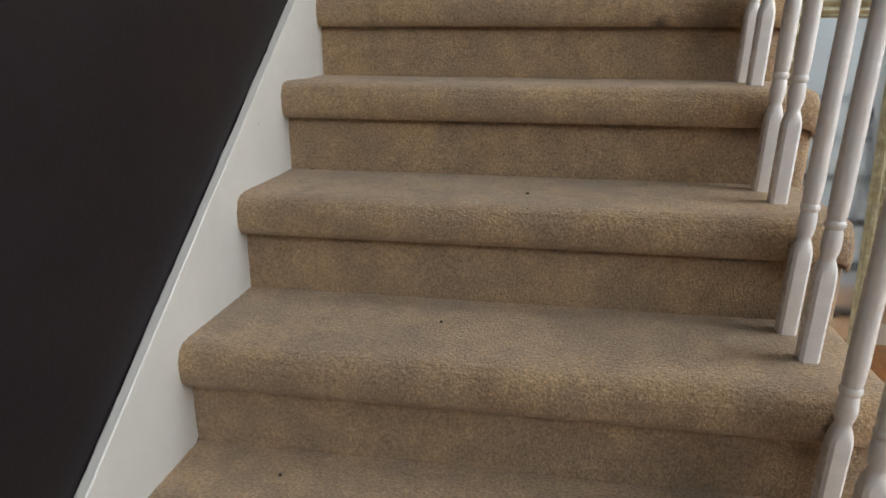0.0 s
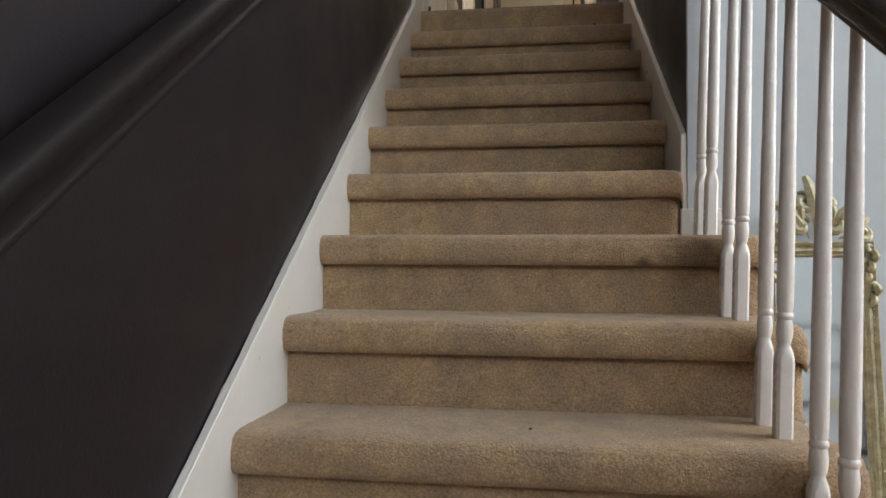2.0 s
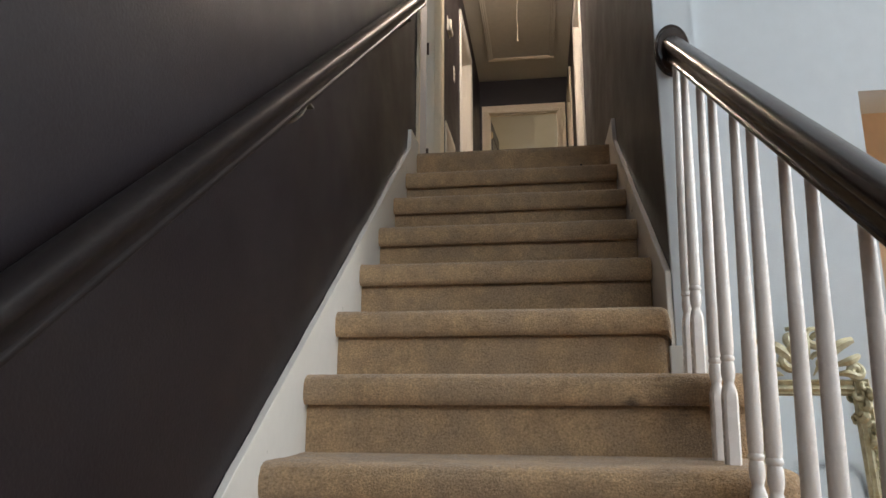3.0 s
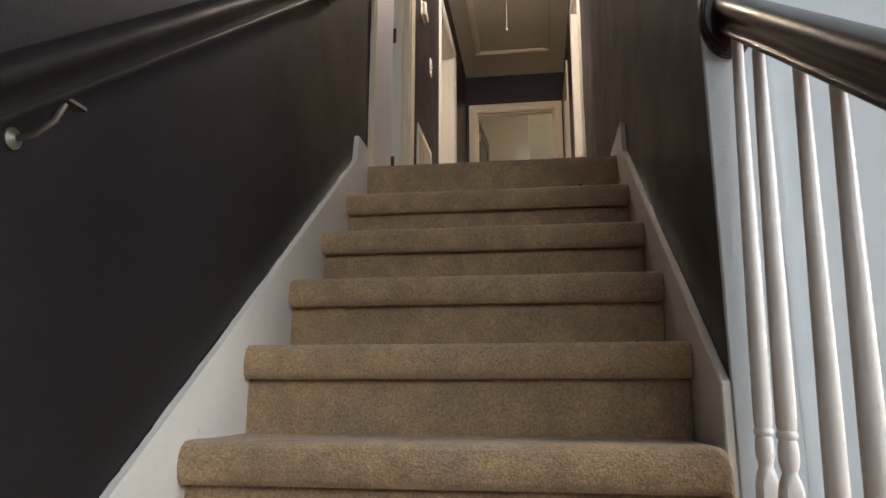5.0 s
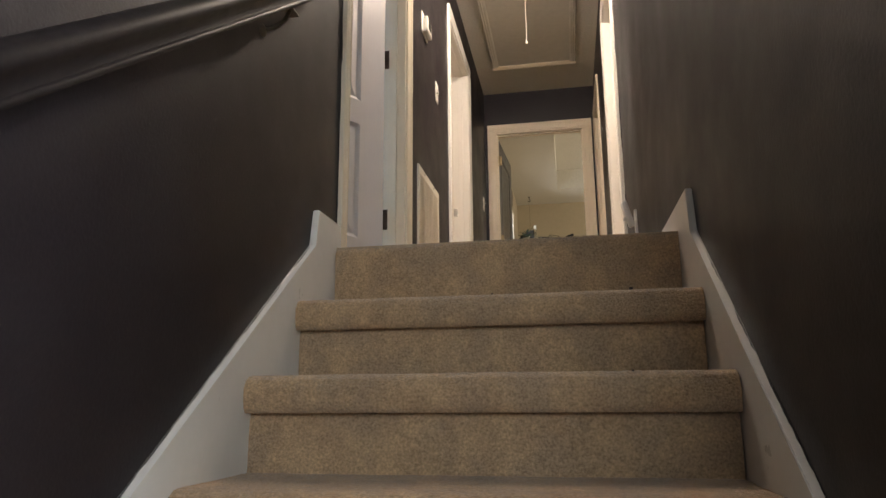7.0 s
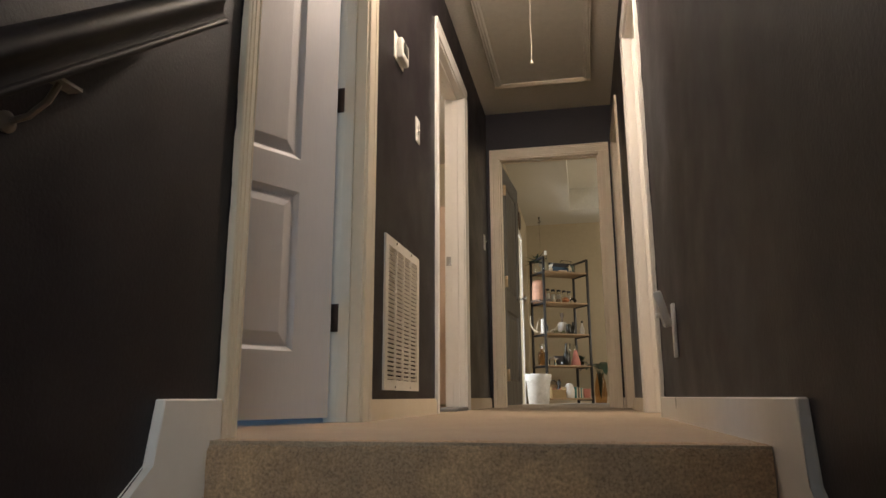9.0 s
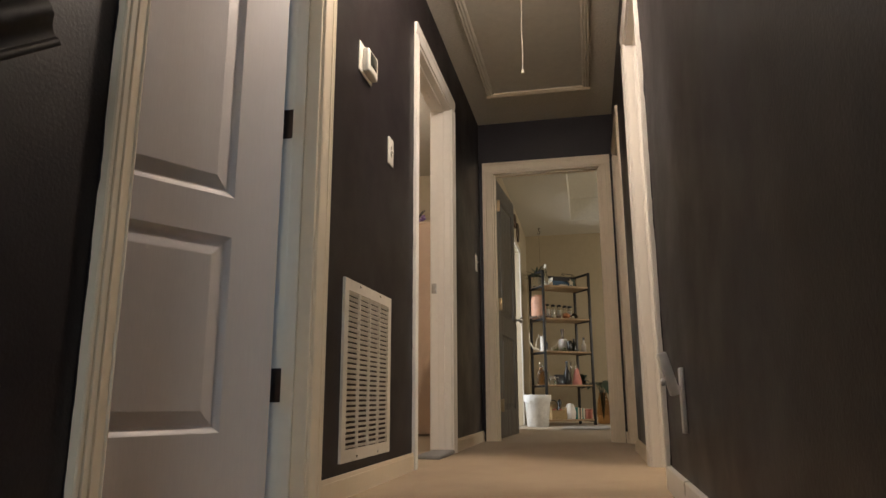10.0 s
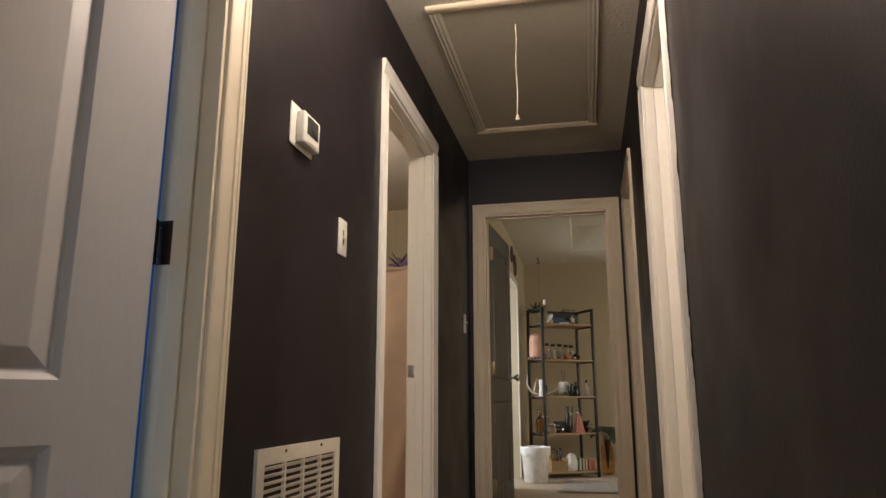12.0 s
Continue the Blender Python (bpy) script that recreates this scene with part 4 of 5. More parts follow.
bm = bmesh.new()
for s in (-1, 1):
    scroll(s * 0.030, MH + 0.110, 0.030, 1.3, math.pi / 2 - s * 0.4, s, 0.0085, bm)
    scroll(s * 0.042, MH + 0.045, 0.030, 1.2, math.pi / 2 + s * 1.2, -s, 0.0085, bm)
    scroll(s * 0.118, MH + 0.022, 0.022, 1.4, math.pi / 2 - s * 0.2, -s, 0.0085, bm)
    acanthus(s * 0.015, MH + 0.01, 0.15, math.pi / 2 - s * 0.35, -s * 0.9, bm, 0.015)
    acanthus(s * 0.055, MH + 0.035, 0.085, math.pi / 2 - s * 1.5, s * 0.5, bm, 0.011)
    acanthus(s * 0.025, MH + 0.04, 0.075, math.pi / 2 - s * 0.9, s * 1.4, bm, 0.010)
    acanthus(s * 0.060, MH + 0.010, 0.060, math.pi / 2 - s * 1.2, -s * 0.8, bm, 0.010)
acanthus(0.0, MH + 0.015, 0.17, math.pi / 2, 0.25, bm, 0.017)
part("crest", bm, GOLD, mirror, "carved scroll and leaf crest")
for s in (-1, 1):
    bm = bmesh.new()
    for i in range(5):
        acanthus(s * (MW / 2 - 0.02), MH - 0.015 - 0.03 * i, 0.045, -math.pi / 2 + s * (0.9 - 0.45 * (i % 3)), -s * 1.0, bm, 0.010)
        scroll(s * (MW / 2 - 0.016 - 0.02 * (i % 2)), MH - 0.02 - 0.025 * i, 0.012, 1.1, i, s, 0.005, bm)
    part("corner_carving", bm, GOLD, mirror, "carved leaf corner")
bm = bmesh.new()
for i in range(60):
    for s in (-1, 1):
        lathe([(0.001, -0.004), (0.0036, -0.001), (0.0034, 0.003), (0.001, 0.005)], 6, bm=bm, centre=(s * (MW / 2 - 0.015), -0.019, 0.03 + (MH - 0.08) * i / 59))
tagged(part("bead_row", bm, GOLD, mirror), kind="stuff")

# black step ladder, a pale blue cloth and a peach curtain, which the mirror reflects
ladder = thing("step_ladder", "black folding step ladder with a yellow sticker", "step ladder", pose(2.17, -1.2, GROUND, 0, 0, 170))
for sx in (-0.2, 0.2):
    part("front_rail", sweep(circle(0.013), [(sx, -0.34, 0.0), (sx * 0.95, -0.02, 0.98), (sx * 0.9, 0.0, 1.36), (sx * 0.7, 0.005, 1.42)], up=(1, 0, 0)), BLACK_METAL, ladder)
    part("back_leg", sweep(circle(0.011), [(sx, 0.34, 0.0), (sx * 0.95, 0.02, 0.98)], up=(1, 0, 0)), BLACK_METAL, ladder)
part("top_bar", sweep(circle(0.013), [(-0.14, 0.005, 1.42), (0.14, 0.005, 1.42)]), BLACK_METAL, ladder)
part("cross_bar", sweep(circle(0.009), [(-0.18, 0.0, 1.20), (0.18, 0.0, 1.20)]), BLACK_METAL, ladder)
for z, y in ((0.26, -0.24), (0.50, -0.16), (0.74, -0.09), (0.98, -0.03)):
    part("tread", box(-0.19, 0.19, y - 0.08, y + 0.10, z - 0.018, z + 0.018, 0.005), BLACK_METAL, ladder)
part("sticker", box(-0.05, 0.05, -0.1135, -0.1105, 0.966, 0.994), plain("yellow_sticker", (0.62, 0.52, 0.05)), ladder, "yellow warning sticker")


def drape(x0, x1, y, z0, z1, folds, depth, flare):
    """A hanging sheet of cloth with soft vertical folds that open towards its hem."""
    bm = bmesh.new()
    nu, nv = 48, 18
    rows = []
    for i in range(nu + 1):
        u = i / nu
        row = []
        for j in range(nv + 1):
            v = j / nv
            w = 1 - flare * (1 - v)
            x = (x0 + x1) / 2 + (u - 0.5) * (x1 - x0) * w
            row.append(bm.verts.new((x, y + depth * math.sin(u * folds * 2 * math.pi + v) * (0.5 + 0.5 * v) + 0.3 * depth * math.sin(u * 17 + 3 * v), z1 + (z0 - z1) * v)))
        rows.append(row)
    for a, b in zip(rows, rows[1:]):
        for j in range(nv):
            bm.faces.new((a[j], a[j + 1], b[j + 1], b[j]))
    return bm


rack = thing("cloth_stand", "pale blue cloth hanging over a slim dark stand", "cloth", pose(2.52, -1.25, GROUND))
part("pole", sweep(circle(0.010), [(0, 0, 0.0), (0, 0, 1.16)], up=(0, 1, 0)), BLACK_METAL, rack)
part("foot", box(-0.14, 0.14, -0.14, 0.14, 0.0, 0.014, 0.004), BLACK_METAL, rack)
part("cloth", drape(-0.16, 0.16, 0.05, 0.06, 1.18, 4, 0.02, 0.7), BLUE_CLOTH, rack, "pale blue hanging cloth")
drapery = thing("window_curtain", "peach curtain hanging from a dark rod at the back wall", "curtain")
part("cloth", drape(3.62, 4.9, -3.86, GROUND + 0.03, 2.4, 9, 0.035, 0.06), CURTAIN, drapery)
part("rod", sweep(circle(0.012, 10), [(3.52, -3.86, 2.41), (5.0, -3.86, 2.41)]), BLACK_METAL, drapery, "dark curtain rod")

# ---- bathroom: shower curtain ----
bath = thing("shower_curtain", "peach shower curtain hanging in diagonal swags", "shower curtain")
bm = bmesh.new()
CY, CZ = 7.0, 3.65
rows = []
for i in range(90):
    u = i / 89
    x = -1.9 + 1.7 * u
    row = []
    for j in range(50):
        v = j / 49
        z = CZ - 1.75 * v
        fold = 0.030 * math.sin(u * 30 + v * 9.0) * (0.25 + v) + 0.03 * math.sin(u * 13 - v * 6)
        row.append(bm.verts.new((x + 0.02 * math.sin(v * 9 + u * 20), CY + fold, z)))
    rows.append(row)
for a, b in zip(rows, rows[1:]):
    for j in range(49):
        bm.faces.new((a[j], a[j + 1], b[j + 1], b[j]))
part("cloth", bm, CURTAIN, bath)
part("rod", sweep(circle(0.012, 10), [(-1.99, CY, CZ + 0.012), (LW - WT - 0.002, CY, CZ + 0.012)]), CURTAIN, bath, "curtain rod")
spray = thing("flower_spray", "small purple flower spray with dark twigs above the curtain", "flowers")
rng = random.Random(4)
SX = -0.66
bm = bmesh.new()
for i in range(9):
    a = rng.uniform(-1.2, 1.2)
    l = rng.uniform(0.06, 0.12)
    sweep(circle(0.004, 5), [(SX, CY, CZ + 0.02), (SX + 0.02 * a, CY, CZ + 0.6 * l), (SX + 0.08 * a, CY, CZ + 0.02 + l)], bm=bm, up=(0, 1, 0))
part("twigs", bm, BLACK_METAL, spray)
bm = bmesh.new()
for i in range(16):
    lathe([(0.002, -0.012), (0.016, 0.0), (0.012, 0.010), (0.002, 0.014)], 7, bm=bm,
          centre=(SX + rng.uniform(-0.08, 0.08), CY + rng.uniform(-0.02, 0.02), CZ + 0.035 + rng.uniform(-0.01, 0.05)))
part("petals", bm, PURPLE, spray)
# folded grey mat on the bathroom sill
bm = bmesh.new()
box(LW - 0.11, LW + 0.02, 4.95, 5.33, TOP + 0.0, TOP + 0.022, 0.008, bm=bm)
tagged(mesh_object("threshold_mat", bm, plain("grey_mottled_cloth", (0.25, 0.25, 0.25), 0.95)), "grey mottled mat end on the bathroom threshold", "mat")

# ---- far room ----
def at(x, y, z=0.0):
    return Vector((x, y, z))


shelf = thing("shelf_unit", "black metal shelf unit with five light brown wooden boards", "shelf", pose(0.270, 9.27, TOP, 0, 0, 31))
SL, SD, SH = 0.63, 0.36, 1.755
POST = 0.026
for x in (0, SL - POST):
    for y in (0, SD - POST):
        part("post", box(x, x + POST, y, y + POST, 0, SH, 0.003), BLACK_METAL, shelf)
LEVELS = [0.065, 0.448, 0.823, 1.203, 1.583]
for z in LEVELS:
    part("board", box(POST * 0.2, SL - POST * 0.2, 0.004, SD - 0.004, z - 0.018, z, 0.003), SHELF_WOOD, shelf)
    for x in (-0.002, SL - POST + 0.002):
        part("side_bar", box(x, x + POST, POST, SD - POST, z - 0.03, z - 0.006, 0.002), BLACK_METAL, shelf)
for x in (0, SL - POST):
    part("side_bar", box(x, x + POST, POST, SD - POST, SH - 0.024, SH - 0.001, 0.002), BLACK_METAL, shelf)
part("back_bar", box(POST, SL - POST, SD - POST, SD - 0.004, SH - 0.024, SH - 0.001, 0.002), BLACK_METAL, shelf)
M_SHELF = pose(0.270, 9.27, TOP, 0, 0, 31)


def on_shelf(level, x, y, turn=0.0):
    return M_SHELF @ pose(x, y, LEVELS[level] + 0.0005, 0, 0, turn)


def jar(name, m, label, category, profile, mat, lid=None, lid_mat=None, group="", lid_name="lid"):
    ob = thing(name, label, category, m, group)
    part("body", lathe(profile, 16), mat, ob)
    if lid:
        part(lid_name, lathe(lid, 14), lid_mat, ob)
    return ob


def book(name, m, w, d, h, mat, label):
    ob = thing(name, label, "book", m, "books on the shelf")
    bm = box(0, w, 0, d, 0, 0.003)
    box(0, w, 0, d, h - 0.003, h, bm=bm)
    box(0, w, 0, 0.003, 0.003, h - 0.003, bm=bm)
    part("cover", bm, mat, ob, smooth=False)
    part("pages", box(0.003, w - 0.004, 0.003, d - 0.003, 0.003, h - 0.003), PAPER, ob, "cream paper pages", smooth=False)
    return ob


def blade_leaf(bm, base, yaw, lift, length, width, droop):
    pts, sc = [], []
    n = 7
    a = lift
    p = Vector(base)
    for i in range(n):
        pts.append(p.copy())
        sc.append(max(0.06, math.sin(math.pi * (0.12 + 0.86 * i / (n - 1)))))
        a -= droop / n
        p += Vector((math.cos(yaw) * math.cos(a), math.sin(yaw) * math.cos(a), math.sin(a))) * (length / (n - 1))
    sweep([(width, 0.002), (0, -0.001), (-width, 0.002), (0, 0.003)], pts, bm=bm, scale=sc)


def plant(name, m, label, count, length, width, mat, seed, pot_profile, pot_mat, lift=(0.5, 1.3), droop=1.0, base_z=0.0):
    r = random.Random(seed)
    ob = thing(name, label, "plant", m)
    part("pot", lathe(pot_profile, 18), pot_mat, ob)
    for i in range(count):
        bm = bmesh.new()
        blade_leaf(bm, (0, 0, base_z), i * 2.4 + r.uniform(-0.3, 0.3), r.uniform(*lift), length * r.uniform(0.65, 1.1), width * r.uniform(0.7, 1.1), droop * r.uniform(0.5, 1.2))
        part("leaf", bm, mat, ob)
    return ob


# top board: plant in a jar, a bottle, books, wire frame, starfish
plant("air_plant", on_shelf(4, 0.03, 0.20), "dark spiky plant in a clear glass jar", 24, 0.19, 0.010, LEAF, 3,
      [(0.035, 0.0), (0.048, 0.01), (0.05, 0.07), (0.035, 0.11), (0.037, 0.125)], CLEAR, (0.2, 1.4), 0.9, 0.12)
jar("glass_bottle", on_shelf(4, 0.075, 0.06), "slim clear bottle with a pale stopper", "bottle", [(0.03, 0), (0.033, 0.01), (0.033, 0.10), (0.014, 0.14), (0.013, 0.2)], CLEAR,
    [(0.014, 0.2), (0.014, 0.25), (0.008, 0.255)], WHITE_THING, "", "stopper")
jar("small_jar", on_shelf(4, 0.135, 0.05), "small pale round jar on the wooden board", "jar", [(0.015, 0), (0.024, 0.012), (0.024, 0.035), (0.012, 0.045)], BONE)
book("book", on_shelf(4, 0.17, 0.07), 0.26, 0.17, 0.035, BOOK_BLUE, "dark blue book lying flat on the top board")
book("book", M_SHELF @ pose(0.165, 0.075, LEVELS[4] + 0.036, 0, 0, 3), 0.25, 0.16, 0.03, BOOK_BLUE, "blue cloth book in a flat stack")
book("book", M_SHELF @ pose(0.18, 0.08, LEVELS[4] + 0.067, 0, 0, -4), 0.23, 0.15, 0.045, BOOK_DARK, "black book on top of a flat stack")
book("book", on_shelf(4, 0.23, 0.005, -6), 0.10, 0.05, 0.012, PAPER, "thin pale booklet at the board's front edge")
wire = thing("wire_terrarium", "black wire house-shaped frame on the top shelf", "decoration", on_shelf(4, 0.37, 0.12, 10))
zz = 0.115
corners = [(0, 0), (0.16, 0), (0.16, 0.12), (0, 0.12)]
for i in range(4):
    a, b = corners[i], corners[(i + 1) % 4]
    part("wire", sweep(circle(0.0035, 6), [(*a, 0), (*a, zz)], up=(1, 0, 0)), BLACK_METAL, wire)
    part("wire", sweep(circle(0.0035, 6), [(*a, zz), (*b, zz)]), BLACK_METAL, wire)
for x in (0, 0.16):
    part("wire", sweep(circle(0.0035, 6), [(x, 0, zz), (x, 0.06, zz + 0.06), (x, 0.12, zz)], up=(1, 0, 0)), BLACK_METAL, wire)
part("wire", sweep(circle(0.0035, 6), [(0, 0.06, zz + 0.06), (0.16, 0.06, zz + 0.06)]), BLACK_METAL, wire)
part("liner", box(0.006, 0.154, 0.006, 0.114, 0.0, zz - 0.005), plain("green_grey_felt", (0.10, 0.13, 0.11), 0.9), wire, "grey green filling")
star = bmesh.new()
pts = []
for i in range(10):
    a = math.pi / 2 + i * math.pi / 5
    r = 0.055 if i % 2 == 0 else 0.019
    pts.append((r * math.cos(a), r * math.sin(a)))
prism(pts, "y", -0.006, 0.006, bm=star, bevel=0.003)
bmesh.ops.transform(star, matrix=on_shelf(4, 0.40, 0.05, 20) @ pose(0, 0, 0.046, -12, 0, 0), verts=star.verts)
tagged(mesh_object("starfish", star, BONE), "pale dried starfish leaning on the wire frame", "starfish")

# second board: salt lamp, spice jars, stones
bm = lathe([(0.07, 0.0), (0.085, 0.02), (0.088, 0.10), (0.084, 0.19), (0.076, 0.25), (0.05, 0.275)], 18)
for v in bm.verts:
    v.co += Vector((noise.noise(v.co * 22), noise.noise(v.co * 22 + Vector((5, 0, 0))), 0)) * 0.007
salt = thing("salt_lamp", "pink orange salt rock lamp on a dark base", "lamp", on_shelf(3, 0.02, 0.16))
part("rock", bm, SALT, salt)
bm = bmesh.new()
for i in range(16):
    a = i * 0.39
    lathe([(0.012, 0.0), (0.018, 0.008), (0.012, 0.024), (0.003, 0.03)], 6, bm=bm, centre=(0.092 * math.cos(a), 0.092 * math.sin(a), 0.0))
tagged(part("pebbles", bm, STONE, salt, "brown pebbles round the base"), kind="stuff")
for i, (x, h) in enumerate(((0.12, 0.17), (0.195, 0.165), (0.275, 0.165), (0.35, 0.16), (0.415, 0.155))):
    ob = thing("spice_jar", "tall clear jar with pale filling and dark lid", "jar", on_shelf(3, x, 0.13), "jars on the second board")
    part("body", lathe([(0.024, 0), (0.027, 0.005), (0.027, h - 0.03), (0.022, h - 0.02)], 16), CLEAR, ob)
    part("filling", lathe([(0.021, 0.006), (0.022, 0.010), (0.022, (h - 0.05) * (0.9 if i % 2 == 0 or i == 1 else 0.6)), (0.02, (h - 0.048) * (0.92 if i % 2 == 0 or i == 1 else 0.62))], 14), WHITE_THING if i != 3 else SALT, ob, "pale powder filling")
    part("lid", lathe([(0.024, h - 0.024), (0.026, h - 0.02), (0.026, h), (0.02, h + 0.004)], 16), BLACK_METAL, ob, "dark screw lid")
for x, y, s, mat, lab in ((0.10, 0.06, 0.9, STONE, "rough brown stone beside the lamp"), (0.16, 0.055, 0.8, BONE, "pale shell on the wooden board"), (0.225, 0.05, 1.0, STONE, "brown mineral lump before the jars"),
                          (0.33, 0.06, 1.5, RUST, "rust orange mineral bowl"), (0.44, 0.07, 1.5, DARK_BOTTLE, "dark glazed bowl with stones"), (0.40, 0.04, 0.7, BONE, "small pale shell beside a bowl")):
    bm = lathe([(0.012 * s, 0), (0.026 * s, 0.008 * s), (0.03 * s, 0.022 * s), (0.018 * s, 0.04 * s), (0.004, 0.046 * s)], 11)
    for v in bm.verts:
        v.co += Vector((noise.noise(v.co * 40 + Vector((x * 50, 0, 0))), noise.noise(v.co * 40 + Vector((0, x * 50, 0))), 0)) * 0.006
    bmesh.ops.transform(bm, matrix=on_shelf(3, x, y), verts=bm.verts)
    tagged(mesh_object("mineral", bm, mat), lab, "stone")

# third board: antler, candle, blue jar, greenery, bottles
ant = thing("antler", "pale deer antler lying on the shelf", "antler", on_shelf(2, 0.06, 0.13, -25))
ap = [(-0.16, 0.0, 0.22), (-0.165, 0.0, 0.12), (-0.12, 0.0, 0.04), (-0.04, 0.0, 0.012), (0.06, 0.0, 0.02), (0.14, 0.0, 0.07), (0.18, 0.0, 0.14)]
part("beam", sweep(circle(0.011, 8), ap, up=(0, 1, 0), scale=[0.3, 0.7, 1, 1, 0.95, 0.7, 0.25]), BONE, ant)
part("tine", sweep(circle(0.009, 8), [(-0.10, 0, 0.03), (-0.085, 0.01, 0.10), (-0.055, 0.02, 0.20)], up=(0, 1, 0), scale=[1, 0.8, 0.2]), BONE, ant)
part("tine", sweep(circle(0.009, 8), [(-0.02, 0, 0.012), (0.0, 0.02, 0.06), (0.01, 0.03, 0.13)], up=(0, 1, 0), scale=[1, 0.8, 0.2]), BONE, ant)
jar("candle", on_shelf(2, 0.02, 0.08), "white pillar candle beside the antler", "candle", [(0.026, 0), (0.027, 0.003), (0.027, 0.165), (0.02, 0.17)], WHITE_THING)
jar("blue_jar", on_shelf(2, 0.075, 0.16), "dark blue glazed jar with a pale neck", "jar", [(0.03, 0), (0.045, 0.02), (0.048, 0.09), (0.03, 0.13), (0.026, 0.15)], BLUE_GLAZE)
jar("white_canister", on_shelf(2, 0.33, 0.17), "white ceramic canister with a brown brush on top", "canister", [(0.05, 0), (0.055, 0.01), (0.055, 0.13), (0.045, 0.15)], WHITE_THING,
    [(0.014, 0.15), (0.012, 0.2), (0.026, 0.24), (0.022, 0.27)], STONE, "", "brush")
jar("dark_jar", on_shelf(2, 0.36, 0.07), "dark green glass jar", "jar", [(0.03, 0), (0.033, 0.01), (0.033, 0.10), (0.025, 0.125)], DARK_BOTTLE)
jar("dropper_bottle", on_shelf(2, 0.425, 0.08), "dark bottle with a pale label and black cap", "bottle", [(0.024, 0), (0.026, 0.01), (0.026, 0.09), (0.012, 0.11)], DARK_BOTTLE, [(0.013, 0.11), (0.012, 0.15)], BLACK_METAL, "", "cap")
jar("sauce_bottle", on_shelf(2, 0.565, 0.10), "clear bottle with a white label and dark stopper", "bottle", [(0.025, 0), (0.028, 0.01), (0.028, 0.08), (0.011, 0.115), (0.011, 0.14)], WHITE_THING, [(0.013, 0.14), (0.012, 0.17)], DARK_BOTTLE, "", "cap")
green = thing("moss_garland", "pale green succulents and moss on the shelf", "plant", on_shelf(2, 0.22, 0.06))
r = random.Random(7)
for c in range(7):
    bm = bmesh.new()
    cx = -0.10 + 0.035 * c
    for i in range(11):
        blade_leaf(bm, (cx, r.uniform(-0.015, 0.015), 0.006), i * 2.4, r.uniform(0.3, 1.3), r.uniform(0.03, 0.05), 0.008, 0.3)
    part("rosette_plant", bm, GREY_LEAF if c % 3 else BONE, green)

# fourth board: bottles and jars
jar("pink_bottle", on_shelf(1, 0.0, 0.10), "clear bottle with pink liquid and glass stopper", "bottle", [(0.045, 0), (0.05, 0.01), (0.05, 0.13), (0.02, 0.17), (0.018, 0.20)], AMBER, [(0.018, 0.20), (0.028, 0.22), (0.02, 0.25)], CLEAR, "", "stopper")
for x, y, rad, h in ((0.08, 0.15, 0.04, 0.16), (0.12, 0.07, 0.045, 0.085), (0.175, 0.08, 0.035, 0.075)):
    jar("glass_jar", on_shelf(1, x, y), "clear glass jar with a metal lid", "jar", [(rad * 0.9, 0), (rad, 0.008), (rad, h - 0.02), (rad * 0.8, h - 0.006)], CLEAR, [(rad * 0.85, h - 0.006), (rad * 0.85, h + 0.006)], NICKEL, "glass jars")
cam_box = thing("black_box", "small black box with a tiny lit indicator", "electronic device", on_shelf(1, 0.185, 0.10, 5))
part("case", box(0, 0.11, 0, 0.05, 0, 0.115, 0.004), BOOK_DARK, cam_box)
part("indicator", box(0.078, 0.088, -0.002, 0.001, 0.028, 0.038, 0.001), glow_material("cool_led", (0.85, 0.92, 1.0), 3.0), cam_box, "small lit white indicator")
jar("wine_bottle", on_shelf(1, 0.335, 0.11), "dark glass wine bottle, unlabelled", "bottle", [(0.036, 0), (0.039, 0.01), (0.039, 0.13), (0.015, 0.18), (0.0145, 0.25), (0.016, 0.252), (0.016, 0.265)], DARK_BOTTLE)
jar("salt_cone", on_shelf(1, 0.45, 0.09), "coral pink cone shaped candle", "candle", [(0.058, 0), (0.06, 0.008), (0.045, 0.08), (0.026, 0.16), (0.014, 0.185)], CORAL)
jar("glass_vase", on_shelf(1, 0.46, 0.19), "clear glass vase behind the cone", "vase", [(0.03, 0), (0.05, 0.03), (0.055, 0.2), (0.04, 0.27)], CLEAR)
plant("trailing_plant", on_shelf(1, 0.55, 0.14), "dark green leafy plant in a dark pot", 9, 0.15, 0.03, LEAF, 11, [(0.03, 0), (0.04, 0.05), (0.038, 0.055)], DARK_BOTTLE, (0.1, 0.9), 0.9, 0.05)

# bottom board: basket, bag, boxes
bas = thing("basket", "wicker basket filled with red cloth", "basket", on_shelf(0, 0.09, 0.05, 4))
bm = bmesh.new()
box(0, 0.20, 0, 0.008, 0, 0.10, bm=bm)
box(0, 0.20, 0.16, 0.168, 0, 0.16, bm=bm)
box(0, 0.008, 0.008, 0.16, 0, 0.13, bm=bm)
box(0.192, 0.20, 0.008, 0.16, 0, 0.13, bm=bm)
box(0.008, 0.192, 0.008, 0.16, 0, 0.008, bm=bm)
for i in range(12):
    sweep(circle(0.005, 6), [(0.008 + i * 0.016, 0.172, 0.0), (0.008 + i * 0.016, 0.172, 0.165)], bm=bm, up=(1, 0, 0))
part("weave", bm, WICKER, bas)
bm = bmesh.new()
for i in range(22):
    lathe([(0.004, -0.016), (0.022, -0.006), (0.024, 0.008), (0.005, 0.02)], 7, bm=bm, centre=(r.uniform(0.03, 0.17), r.uniform(0.03, 0.13), r.uniform(0.05, 0.10)))
part("filling", bm, RED, bas, "crumpled red cloth")
